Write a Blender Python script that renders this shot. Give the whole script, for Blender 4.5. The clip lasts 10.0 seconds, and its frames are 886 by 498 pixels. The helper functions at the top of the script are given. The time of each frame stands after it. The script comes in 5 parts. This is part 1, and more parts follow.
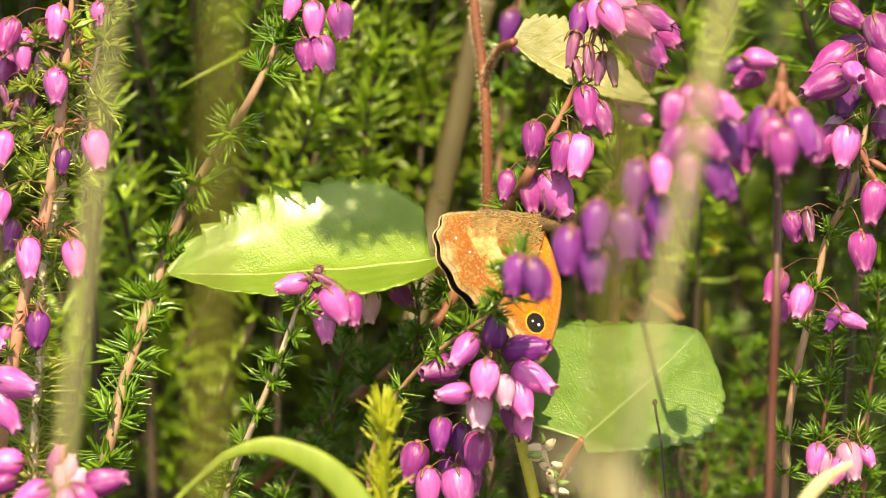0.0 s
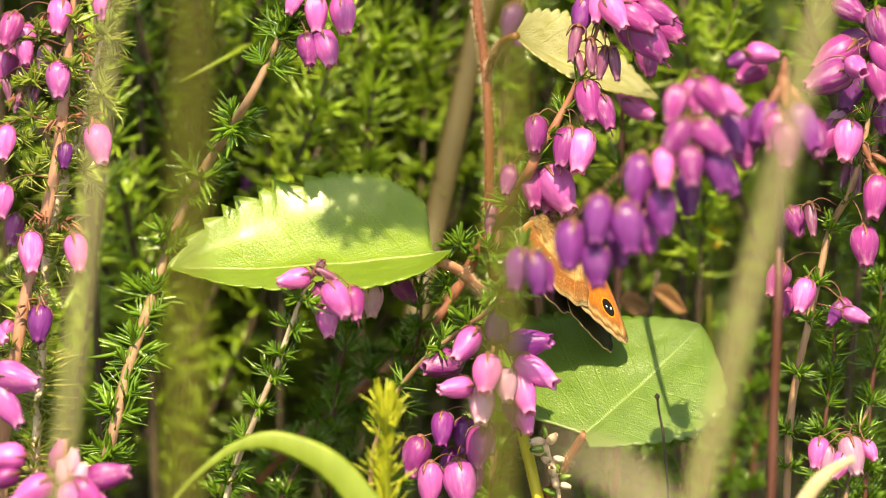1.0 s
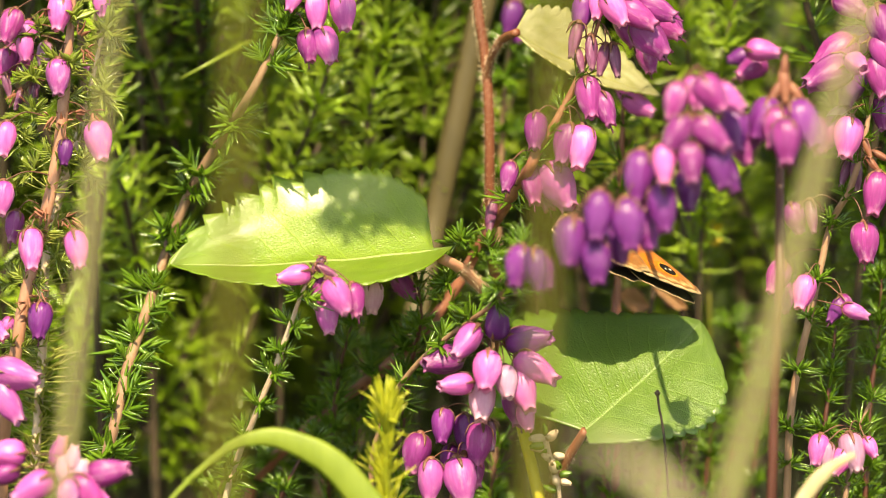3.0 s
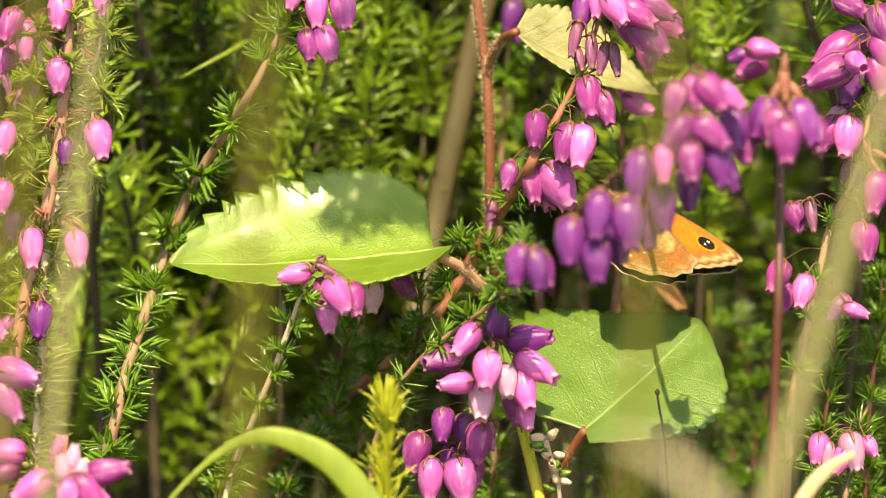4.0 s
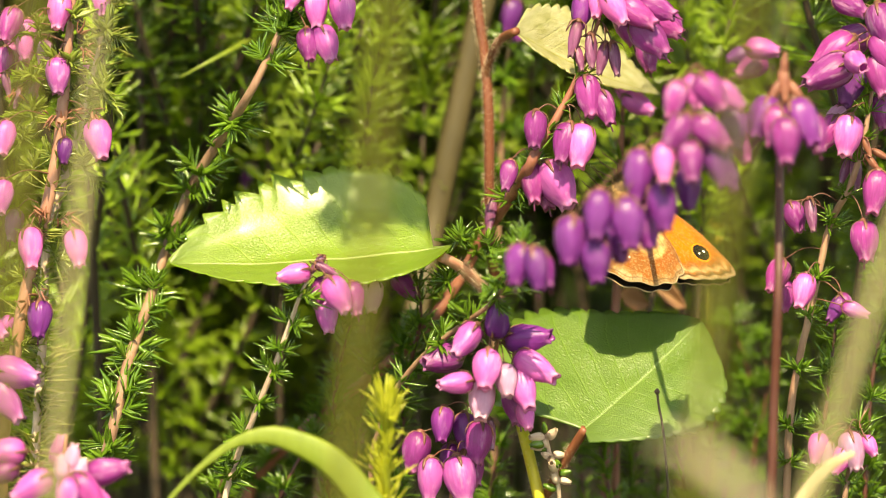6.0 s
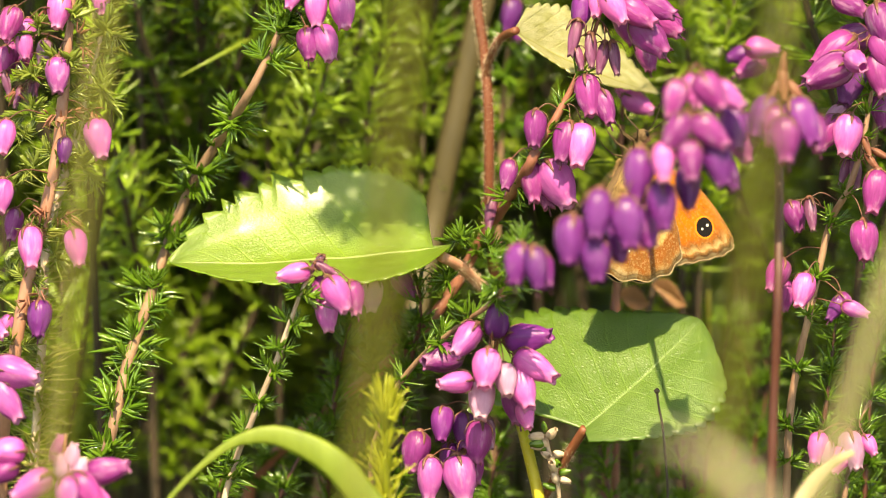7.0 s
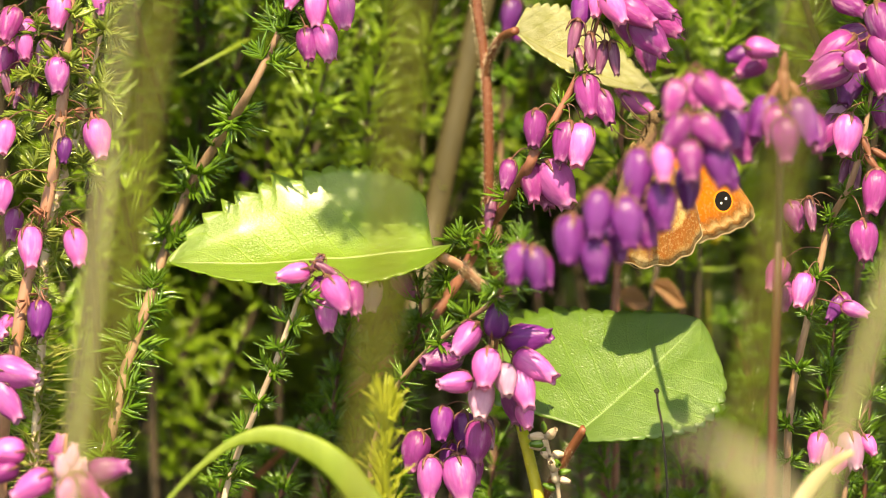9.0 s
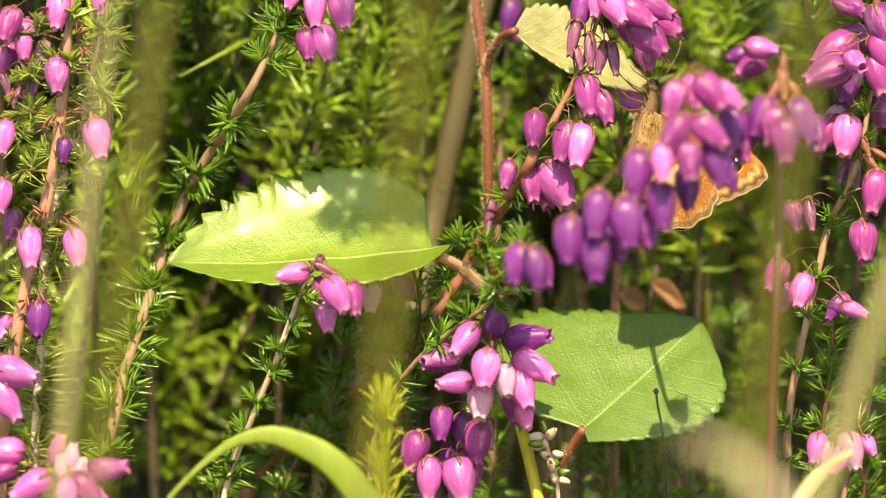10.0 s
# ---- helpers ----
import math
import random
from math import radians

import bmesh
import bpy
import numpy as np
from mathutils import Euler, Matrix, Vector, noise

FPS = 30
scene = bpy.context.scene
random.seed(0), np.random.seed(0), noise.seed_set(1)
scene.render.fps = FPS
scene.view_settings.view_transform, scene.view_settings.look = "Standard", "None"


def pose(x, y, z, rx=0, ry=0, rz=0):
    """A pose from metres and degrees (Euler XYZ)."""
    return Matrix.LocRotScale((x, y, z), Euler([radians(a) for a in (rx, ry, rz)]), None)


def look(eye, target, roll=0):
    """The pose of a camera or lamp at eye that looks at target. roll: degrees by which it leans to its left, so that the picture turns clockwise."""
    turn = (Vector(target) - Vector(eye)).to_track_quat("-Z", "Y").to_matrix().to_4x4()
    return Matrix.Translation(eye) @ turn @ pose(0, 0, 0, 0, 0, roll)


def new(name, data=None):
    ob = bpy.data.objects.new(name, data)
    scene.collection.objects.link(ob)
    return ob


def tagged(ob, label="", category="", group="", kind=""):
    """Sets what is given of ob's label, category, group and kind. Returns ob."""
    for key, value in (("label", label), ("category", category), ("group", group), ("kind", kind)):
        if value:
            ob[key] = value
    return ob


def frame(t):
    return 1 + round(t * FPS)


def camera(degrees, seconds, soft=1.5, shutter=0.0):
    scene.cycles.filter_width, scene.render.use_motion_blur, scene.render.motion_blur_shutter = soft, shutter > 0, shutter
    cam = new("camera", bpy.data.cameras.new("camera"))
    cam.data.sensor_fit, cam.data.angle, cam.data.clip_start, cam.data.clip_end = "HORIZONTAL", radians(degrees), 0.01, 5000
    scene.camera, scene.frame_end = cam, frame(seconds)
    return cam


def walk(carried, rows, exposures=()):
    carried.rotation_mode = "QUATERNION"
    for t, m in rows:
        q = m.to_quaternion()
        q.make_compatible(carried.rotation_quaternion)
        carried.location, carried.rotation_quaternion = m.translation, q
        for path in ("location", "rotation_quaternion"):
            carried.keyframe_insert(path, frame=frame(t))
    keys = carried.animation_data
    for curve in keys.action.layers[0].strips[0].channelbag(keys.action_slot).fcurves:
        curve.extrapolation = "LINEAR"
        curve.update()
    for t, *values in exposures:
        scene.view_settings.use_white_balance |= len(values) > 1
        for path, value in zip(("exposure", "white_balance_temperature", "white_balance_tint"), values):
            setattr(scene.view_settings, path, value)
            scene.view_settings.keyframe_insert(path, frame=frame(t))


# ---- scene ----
cam = camera(10.0, 10.0, soft=1.0)

# The view: the eye stands 0.8 m from the leaf, 0.39 m above the heath, and looks 12 degrees down.
D = 0.8
TILT = radians(12)
RIGHT = Vector((1, 0, 0))
FWD = Vector((0, math.cos(TILT), -math.sin(TILT)))
UP = Vector((0, math.sin(TILT), math.cos(TILT)))
FOCUS = Vector((0, 0, 0.22))
EYE = FOCUS - D * FWD
STEP = 2 * math.tan(radians(5)) / 1568
MM = 0.001
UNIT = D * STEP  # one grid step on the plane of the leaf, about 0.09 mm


def spot(a, b, w=0.0):
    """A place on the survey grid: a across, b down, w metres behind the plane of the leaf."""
    return EYE + (D + w) * (FWD + (a - 784) * STEP * RIGHT - (b - 441) * STEP * UP)


def aim(yaw, pitch, roll=0.0):
    """The camera's pose, turned by small angles in degrees: yaw to the left, pitch up."""
    r = pose(0, 0, 0, 90 - 12 + pitch, 0, yaw)
    return Matrix.Translation(EYE) @ r


G = math.degrees(STEP)
walk(cam, [(t, aim(-x * -G, y * G)) for t, x, y in (
    (0, -4, 18), (0.25, -2, 15), (0.5, -1, 12), (1, 0, 7.8), (1.5, 0.5, 6), (2, 0.2, 4.2), (2.5, 0.5, 3), (3.2, 0.5, 1.4), (4, 0.5, 0.3), (5, 0, 0),
    (5.7, 0, -0.3), (6.8, -0.5, -1.5), (8, -0.5, -2), (9, -1, -1.6), (9.5, -1.2, -1.5), (10, -2, -1.3))],
    exposures=[(0, 1.34, 10400, 2), (10, 1.34, 10400, 2)])
cam.data.dof.use_dof = True
cam.data.dof.focus_distance = D
cam.data.dof.aperture_fstop = 13.5

# ---- light ----
SUN_TO = Vector((0.0, -0.5, 0.85)).normalized()
world = bpy.data.worlds.new("sky")
scene.world = world
world.use_nodes = True
wn = world.node_tree
sky = wn.nodes.new("ShaderNodeTexSky")
sky.sky_type = "NISHITA"
sky.sun_disc = False
sky.sun_elevation = math.asin(SUN_TO.z)
sky.sun_rotation = math.atan2(SUN_TO.x, SUN_TO.y)
wn.links.new(sky.outputs[0], wn.nodes["Background"].inputs[0])
wn.nodes["Background"].inputs[1].default_value = 0.17
sun = new("sun", bpy.data.lights.new("sun", "SUN"))
sun.data.energy = 4.6
sun.data.angle = radians(0.53)
sun.data.color = (1.0, 0.94, 0.82)
sun.matrix_world = look(SUN_TO * 5, (0, 0, 0))


# ---- materials ----
class Nodes:
    """A short way to write node trees."""

    def __init__(self, name):
        self.mat = bpy.data.materials.new(name)
        self.mat.use_nodes = True
        self.t = self.mat.node_tree
        self.t.nodes.clear()
        self.out = self.t.nodes.new("ShaderNodeOutputMaterial")

    def add(self, kind, **inputs):
        n = self.t.nodes.new("ShaderNode" + kind)
        for k, v in inputs.items():
            self.put(n.inputs[int(k[1:]) if k[0] == "i" and k[1:].isdigit() else k.replace("_", " ")], v)
        return n

    def put(self, socket, v):
        if isinstance(v, bpy.types.NodeSocket):
            self.t.links.new(v, socket)
        else:
            socket.default_value = (*v, 1) if isinstance(v, tuple) and len(v) == 3 and socket.type == "RGBA" else v

    def coords(self, which="Object"):
        return self.add("TexCoord").outputs[which]

    def scaled(self, v, s):
        return self.add("Mapping", Vector=v, Scale=s).outputs[0]

    def noise(self, v, scale, detail=3.0, rough=0.55):
        return self.add("TexNoise", Vector=v, Scale=scale, Detail=detail, Roughness=rough).outputs[0]

    def ramp(self, f, *stops):
        n = self.add("ValToRGB", Fac=f)
        e = n.color_ramp.elements
        while len(e) < len(stops):
            e.new(0.5)
        for el, (p, c) in zip(e, stops):
            el.position, el.color = p, (*c, 1) if len(c) == 3 else c
        return n.outputs[0]

    def math(self, op, a, b=0.0):
        n = self.add("Math", i0=a, i1=b)
        n.operation = op
        return n.outputs[0]

    def mix(self, f, a, b, blend="MIX"):
        n = self.t.nodes.new("ShaderNodeMix")
        n.data_type, n.blend_type = "RGBA", blend
        self.put(n.inputs[0], f), self.put(n.inputs[6], a), self.put(n.inputs[7], b)
        return n.outputs[2]

    def bump(self, h, strength, dist):
        return self.add("Bump", Height=h, Strength=strength, Distance=dist).outputs[0]

    def finish(self, color, rough=0.5, normal=None, thin=0.0, thin_color=None, sheen=0.0, spec=0.5, coat=0.0):
        p = self.add("BsdfPrincipled", Base_Color=color, Roughness=rough)
        p.inputs["Specular IOR Level"].default_value = spec
        p.inputs["Sheen Weight"].default_value = sheen
        p.inputs["Coat Weight"].default_value = coat
        p.inputs["Coat Roughness"].default_value = 0.3
        if normal:
            self.put(p.inputs["Normal"], normal)
        shader = p.outputs[0]
        if thin:
            tr = self.add("BsdfTranslucent", Color=thin_color if thin_color is not None else color)
            shader = self.add("MixShader", i0=thin, i1=shader, i2=tr.outputs[0]).outputs[0]
        self.t.links.new(shader, self.out.inputs[0])
        return self.mat


def petal(name, base, mouth, deep, glints=0.42):
    """A thin petal: darker towards its base, fine lengthwise veins, pale flecks painted as highlights and a soft gloss.
    """
    n = Nodes(name)
    v = n.coords()
    rnd = n.add("ObjectInfo").outputs["Random"]
    own = n.add("VectorMath", i0=v, i1=n.add("CombineXYZ", X=rnd, Y=n.math("MULTIPLY", rnd, 3.7)).outputs[0]).outputs[0]
    z = n.add("SeparateXYZ", Vector=v).outputs[2]
    along = n.ramp(n.math("MULTIPLY", z, 180.0), (0.0, deep), (0.3, base), (0.8, base), (0.97, mouth))
    streak = n.noise(n.scaled(own, (2200, 2200, 150)), 1.0, 3)
    col = n.mix(n.ramp(streak, (0.38, (0, 0, 0)), (0.66, (0.85, 0.85, 0.85))), along, n.mix(0.6, along, deep))
    hsv = n.add("HueSaturation", Color=col, Hue=n.math("ADD", 0.485, n.math("MULTIPLY", rnd, 0.03)), Value=n.math("ADD", 0.72, n.math("MULTIPLY", rnd, 0.5)))
    flake = n.noise(n.scaled(own, (1100, 1100, 240)), 1.0, 4, 0.62)
    # highlights painted into the colour as pale pink flecks
    dry = n.mix(n.ramp(flake, (0.54, (0, 0, 0)), (0.68, (glints, glints, glints))), hsv.outputs[0], (0.86, 0.56, 0.76))
    blotch = n.noise(own, 420, 2)
    col = n.mix(n.ramp(blotch, (0.5, (0, 0, 0)), (0.72, (0.4, 0.4, 0.4))), dry, deep)
    gloss = n.ramp(flake, (0.3, (0.29, 0.29, 0.29)), (0.7, (0.46, 0.46, 0.46)))
    h = n.math("ADD", streak, n.math("MULTIPLY", flake, 0.8))
    return n.finish(col, gloss, n.bump(h, 0.7, 0.00022), thin=0.4, thin_color=hsv.outputs[0], spec=0.5)


M = {}
M["pink"] = petal("petal_pink", (0.72, 0.17, 0.57), (0.82, 0.38, 0.6), (0.52, 0.07, 0.42))
M["magenta"] = petal("petal_magenta", (0.4, 0.052, 0.32), (0.62, 0.19, 0.44), (0.23, 0.027, 0.18), 0.36)
M["violet"] = petal("petal_violet", (0.25, 0.036, 0.3), (0.31, 0.06, 0.3), (0.17, 0.022, 0.21), 0.12)
M["pale"] = petal("petal_pale", (0.7, 0.38, 0.6), (0.78, 0.5, 0.6), (0.56, 0.24, 0.42))
M["wilted"] = petal("petal_wilted", (0.3, 0.085, 0.22), (0.46, 0.24, 0.32), (0.13, 0.04, 0.07))


def plain(name, dark, light, scale, rough=0.5, thin=0.0, stretch=(1, 1, 1), bump=0.3, spec=0.5, thin_color=None, vary=0.3, coat=0.0):
    n = Nodes(name)
    v = n.coords()
    sv = n.scaled(v, stretch)
    f = n.noise(sv, scale, 4)
    fine = n.noise(sv, scale * 6, 3)
    col = n.mix(n.ramp(f, (0.3, (0, 0, 0)), (0.7, (1, 1, 1))), dark, light)
    col = n.mix(n.math("MULTIPLY", fine, 0.5), col, dark, "MULTIPLY") if vary > 1 else n.mix(n.math("MULTIPLY", fine, 0.45), col, dark)
    rnd = n.add("ObjectInfo").outputs["Random"]
    hsv = n.add("HueSaturation", Color=col, Value=n.math("ADD", 1 - vary / 2, n.math("MULTIPLY", rnd, vary)))
    return n.finish(hsv.outputs[0], rough, n.bump(fine, bump, 0.0003), thin, thin_color, spec=spec, coat=coat)


M["needle"] = plain("needle_green", (0.055, 0.135, 0.012), (0.18, 0.31, 0.035), 300, 0.2, 0.3, spec=0.9, thin_color=(0.16, 0.3, 0.03))
M["needle_pale"] = plain("needle_yellow_green", (0.3, 0.32, 0.07), (0.54, 0.54, 0.17), 300, 0.33, 0.35, thin_color=(0.44, 0.48, 0.1))
M["needle_lime"] = plain("needle_lime", (0.34, 0.37, 0.03), (0.54, 0.54, 0.08), 300, 0.35, 0.35, thin_color=(0.48, 0.52, 0.06))
M["needle_olive"] = plain("needle_olive", (0.12, 0.17, 0.022), (0.31, 0.36, 0.085), 300, 0.24, 0.3, spec=0.8, thin_color=(0.28, 0.36, 0.06))
# heather needles in two tones: shade painted into the first, sunlight into the second
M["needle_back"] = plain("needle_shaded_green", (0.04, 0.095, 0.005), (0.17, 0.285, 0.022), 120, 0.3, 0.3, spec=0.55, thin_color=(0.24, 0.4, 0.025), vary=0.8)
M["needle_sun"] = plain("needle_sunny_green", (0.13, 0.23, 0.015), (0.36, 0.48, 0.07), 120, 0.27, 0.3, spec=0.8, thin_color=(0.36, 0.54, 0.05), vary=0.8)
M["stem_red"] = plain("stem_red_brown", (0.15, 0.047, 0.03), (0.3, 0.12, 0.078), 500, 0.5, stretch=(1, 1, 0.2))
M["stem_wine"] = plain("stem_wine_red", (0.05, 0.011, 0.007), (0.1, 0.028, 0.016), 500, 0.5, stretch=(1, 1, 0.2))
M["stem_tan"] = plain("stem_woody_tan", (0.18, 0.09, 0.055), (0.34, 0.21, 0.135), 500, 0.6, stretch=(1, 1, 0.15), bump=0.6)
M["stem_pale"] = plain("stem_pale_bark", (0.42, 0.28, 0.2), (0.66, 0.52, 0.4), 500, 0.6, stretch=(1, 1, 0.15), bump=0.6)
M["stem_salmon"] = plain("stem_salmon_red", (0.12, 0.034, 0.016), (0.22, 0.075, 0.036), 500, 0.45, stretch=(1, 1, 0.2))
M["stem_pink"] = plain("stem_pink_brown", (0.3, 0.13, 0.085), (0.44, 0.23, 0.155), 500, 0.45, stretch=(1, 1, 0.2))
M["stem_rose"] = plain("stem_rose", (0.48, 0.2, 0.13), (0.66, 0.34, 0.24), 500, 0.45, stretch=(1, 1, 0.2))
M["straw_dull"] = plain("straw_weathered", (0.32, 0.27, 0.17), (0.44, 0.38, 0.25), 60, 0.6, 0.2, stretch=(8, 8, 0.4))
M["straw_pale"] = plain("straw_bleached", (0.42, 0.34, 0.2), (0.58, 0.48, 0.31), 60, 0.55, 0.25, stretch=(8, 8, 0.4))
M["stem_dark"] = plain("stem_dead_brown", (0.025, 0.017, 0.01), (0.08, 0.05, 0.028), 300, 0.7, stretch=(1, 1, 0.15), bump=0.6)
M["stem_lime"] = plain("stem_lime", (0.4, 0.37, 0.04), (0.58, 0.53, 0.1), 400, 0.45, 0.2, stretch=(1, 1, 0.2))
M["stem_green"] = plain("stem_yellow_green", (0.52, 0.44, 0.03), (0.68, 0.58, 0.08), 400, 0.45, 0.2, stretch=(1, 1, 0.2))
M["calyx"] = plain("calyx_red_green", (0.09, 0.04, 0.03), (0.26, 0.1, 0.07), 600, 0.45, 0.2)
M["bud"] = plain("bud_orange_red", (0.22, 0.07, 0.045), (0.38, 0.17, 0.11), 500, 0.45, 0.3)
M["style"] = plain("style_dark", (0.1, 0.02, 0.06), (0.2, 0.04, 0.12), 500, 0.5)
M["hair"] = plain("stem_hair", (0.66, 0.52, 0.38), (0.8, 0.68, 0.54), 500, 0.5, 0.5)
M["grass"] = plain("grass_green", (0.17, 0.24, 0.03), (0.29, 0.36, 0.06), 60, 0.4, 0.4, stretch=(8, 8, 0.4), thin_color=(0.36, 0.44, 0.05))
M["grass_olive"] = plain("grass_olive", (0.14, 0.135, 0.02), (0.22, 0.21, 0.045), 60, 0.5, 0.35, stretch=(8, 8, 0.4), thin_color=(0.22, 0.22, 0.04))
M["grass_dry"] = plain("grass_straw", (0.43, 0.39, 0.19), (0.58, 0.53, 0.29), 60, 0.55, 0.3, stretch=(8, 8, 0.4))
M["straw"] = plain("stalk_tan", (0.045, 0.033, 0.01), (0.075, 0.056, 0.02), 60, 0.6, 0.1, stretch=(8, 8, 0.4))


def leaf_material(name, dark, light, glow, gloss, pucker=0.4, rib=(0.5, 0.56, 0.25), coat=0.0):
    """A leaf with a pale midrib, side veins and a puckered, softly shiny skin."""
    n = Nodes(name)
    uv = n.coords("UV")
    s = n.add("SeparateXYZ", Vector=uv)
    u, t = s.outputs[0], n.math("ABSOLUTE", n.math("SUBTRACT", s.outputs[1], 0.5))
    wob = n.noise(uv, 6, 3)
    ph = n.math("MULTIPLY", n.math("SUBTRACT", n.math("ADD", u, n.math("MULTIPLY", wob, 0.04)), n.math("MULTIPLY", t, 0.5)), 9.0)
    tri = n.math("ABSOLUTE", n.math("SUBTRACT", n.math("FRACT", ph), 0.5))
    side = n.ramp(tri, (0.0, (1, 1, 1)), (0.03, (0.3, 0.3, 0.3)), (0.09, (0, 0, 0)))
    mid = n.ramp(t, (0.0, (1, 1, 1)), (0.004, (0.8, 0.8, 0.8)), (0.011, (0, 0, 0)))
    net = n.add("TexVoronoi", Vector=n.scaled(uv, (80, 62, 1)), Scale=1.0)
    net.feature = "DISTANCE_TO_EDGE"
    f = n.noise(uv, 9, 4)
    col = n.mix(n.ramp(f, (0.3, (0, 0, 0)), (0.7, (1, 1, 1))), dark, light)
    col = n.mix(n.ramp(net.outputs[0], (0.0, (0.35, 0.35, 0.35)), (0.12, (0, 0, 0))), col, light)
    col = n.mix(n.math("MULTIPLY", side, 0.2), col, glow)
    col = n.mix(mid, col, rib)
    h = n.math("ADD", n.math("MULTIPLY", net.outputs[0], 0.5), n.math("MULTIPLY", n.math("ADD", side, mid), -0.25))
    h = n.math("ADD", h, n.math("MULTIPLY", n.noise(uv, 90, 2), 0.35))
    h = n.math("ADD", h, n.math("MULTIPLY", n.noise(uv, 26, 2), 0.3))
    return n.finish(col, gloss, n.bump(h, pucker, 0.0004), 0.42, glow, spec=0.7, coat=coat)


M["leaf"] = leaf_material("leaf_green", (0.14, 0.23, 0.02), (0.23, 0.32, 0.055), (0.45, 0.68, 0.025), 0.38, 0.85, coat=0.9)
M["leaf_deep"] = leaf_material("leaf_deep_green", (0.08, 0.16, 0.017), (0.14, 0.23, 0.042), (0.27, 0.5, 0.025), 0.4, 0.85, (0.26, 0.37, 0.12), 0.7)
M["leaf_pale"] = leaf_material("leaf_yellowing", (0.38, 0.37, 0.12), (0.74, 0.7, 0.44), (0.6, 0.6, 0.12), 0.36, 1.0, (0.5, 0.5, 0.06), 0.8)


def ground_material():
    n = Nodes("heath_soil")
    v = n.coords()
    f = n.noise(v, 30, 6)
    g = n.noise(v, 220, 5)
    col = n.ramp(f, (0.3, (0.03, 0.022, 0.012)), (0.5, (0.06, 0.05, 0.02)), (0.7, (0.06, 0.085, 0.02)))
    col = n.mix(n.math("MULTIPLY", g, 0.6), col, (0.03, 0.025, 0.015))
    return n.finish(col, 0.9, n.bump(g, 0.8, 0.004))


M["yellow"] = plain("petal_yellow", (0.6, 0.42, 0.02), (0.75, 0.58, 0.05), 400, 0.45, 0.3)
M["leaf_dead"] = leaf_material("leaf_dead_brown", (0.22, 0.1, 0.04), (0.38, 0.2, 0.1), (0.4, 0.18, 0.07), 0.5)
M["soil"] = ground_material()


def wing_material(name, bands, specks, cells, jag, edge=None, grain=0.35):
    """Scaled wing: bands of colour from the root to the outline with ragged borders, dark specks and fine scale rows; edge: bands along the outer margin alone."""
    n = Nodes(name)
    v = n.coords()
    uv = n.add("SeparateXYZ", Vector=n.coords("UV"))
    step = n.add("TexVoronoi", Vector=v, Scale=cells).outputs["Color"]
    rough = n.math("ADD", n.math("MULTIPLY", n.math("SUBTRACT", n.noise(v, cells, 4, 0.6), 0.5), jag), n.math("MULTIPLY", n.math("SUBTRACT", n.add("SeparateColor", Color=step).outputs[0], 0.5), jag * 0.35))
    r = n.math("ADD", uv.outputs[0], rough)
    col = n.ramp(r, *bands)
    if edge:
        out = n.ramp(uv.outputs[1], (0.36, (0, 0, 0)), (0.43, (1, 1, 1)), (0.75, (1, 1, 1)), (0.8, (0, 0, 0)))
        wave = n.math("MULTIPLY", n.math("SINE", n.math("MULTIPLY", uv.outputs[1], 95.0)), 0.008)
        rim = n.math("ADD", n.math("ADD", uv.outputs[0], wave), n.math("MULTIPLY", rough, 0.25))
        col = n.mix(n.math("MULTIPLY", out, n.ramp(rim, (edge[0] - 0.02, (0, 0, 0)), (edge[0], (1, 1, 1)))), col, n.ramp(rim, *edge[1]))
    mott = n.noise(v, 1500, 3, 0.7)
    fine = n.noise(v, 4500, 2)
    col = n.mix(n.ramp(mott, (0.44, (0, 0, 0)), (0.62, (grain, grain, grain))), col, specks)
    patch = n.noise(v, 420, 3, 0.6)
    col = n.mix(n.ramp(patch, (0.48, (0, 0, 0)), (0.64, (grain, grain, grain))), col, n.mix(0.5, specks, (0.1, 0.04, 0.012)))
    col = n.mix(n.ramp(n.noise(v, 2600, 2), (0.5, (0, 0, 0)), (0.7, (grain * 0.7, grain * 0.7, grain * 0.7))), col, n.mix(0.7, col, (0.8, 0.6, 0.34)))
    line = n.ramp(uv.outputs[0], (0.95, (0, 0, 0)), (0.962, (1, 1, 1)), (0.974, (0, 0, 0)))
    col = n.mix(n.math("MULTIPLY", line, 0.5), col, (0.06, 0.03, 0.012))
    return n.finish(col, 0.6, n.bump(fine, 0.6, 0.0001), 0.32, None, sheen=0.05, spec=0.2)


M["wing_orange"] = wing_material("wing_orange", ((0.0, (0.5, 0.17, 0.02)), (0.35, (0.62, 0.175, 0.01)), (0.62, (0.64, 0.165, 0.008)), (0.8, (0.52, 0.13, 0.01)), (0.97, (0.5, 0.2, 0.05))), (0.55, 0.16, 0.015), 220, 0.08,
                                 (0.82, ((0.81, (0.42, 0.11, 0.014)), (0.86, (0.24, 0.1, 0.03)), (0.915, (0.62, 0.42, 0.2)), (0.93, (0.34, 0.18, 0.07)), (0.96, (0.16, 0.08, 0.03)), (0.985, (0.62, 0.46, 0.26)))))
M["wing_ochre"] = wing_material("wing_ochre", ((0.0, (0.18, 0.085, 0.024)), (0.3, (0.3, 0.135, 0.034)), (0.46, (0.19, 0.062, 0.013)), (0.49, (0.23, 0.076, 0.015)), (0.52, (0.72, 0.51, 0.25)), (0.66, (0.6, 0.36, 0.14)), (0.71, (0.3, 0.085, 0.015)), (0.88, (0.31, 0.095, 0.018)), (0.94, (0.42, 0.22, 0.08)), (0.98, (0.5, 0.36, 0.19))), (0.32, 0.15, 0.045), 240, 0.3, grain=0.5)
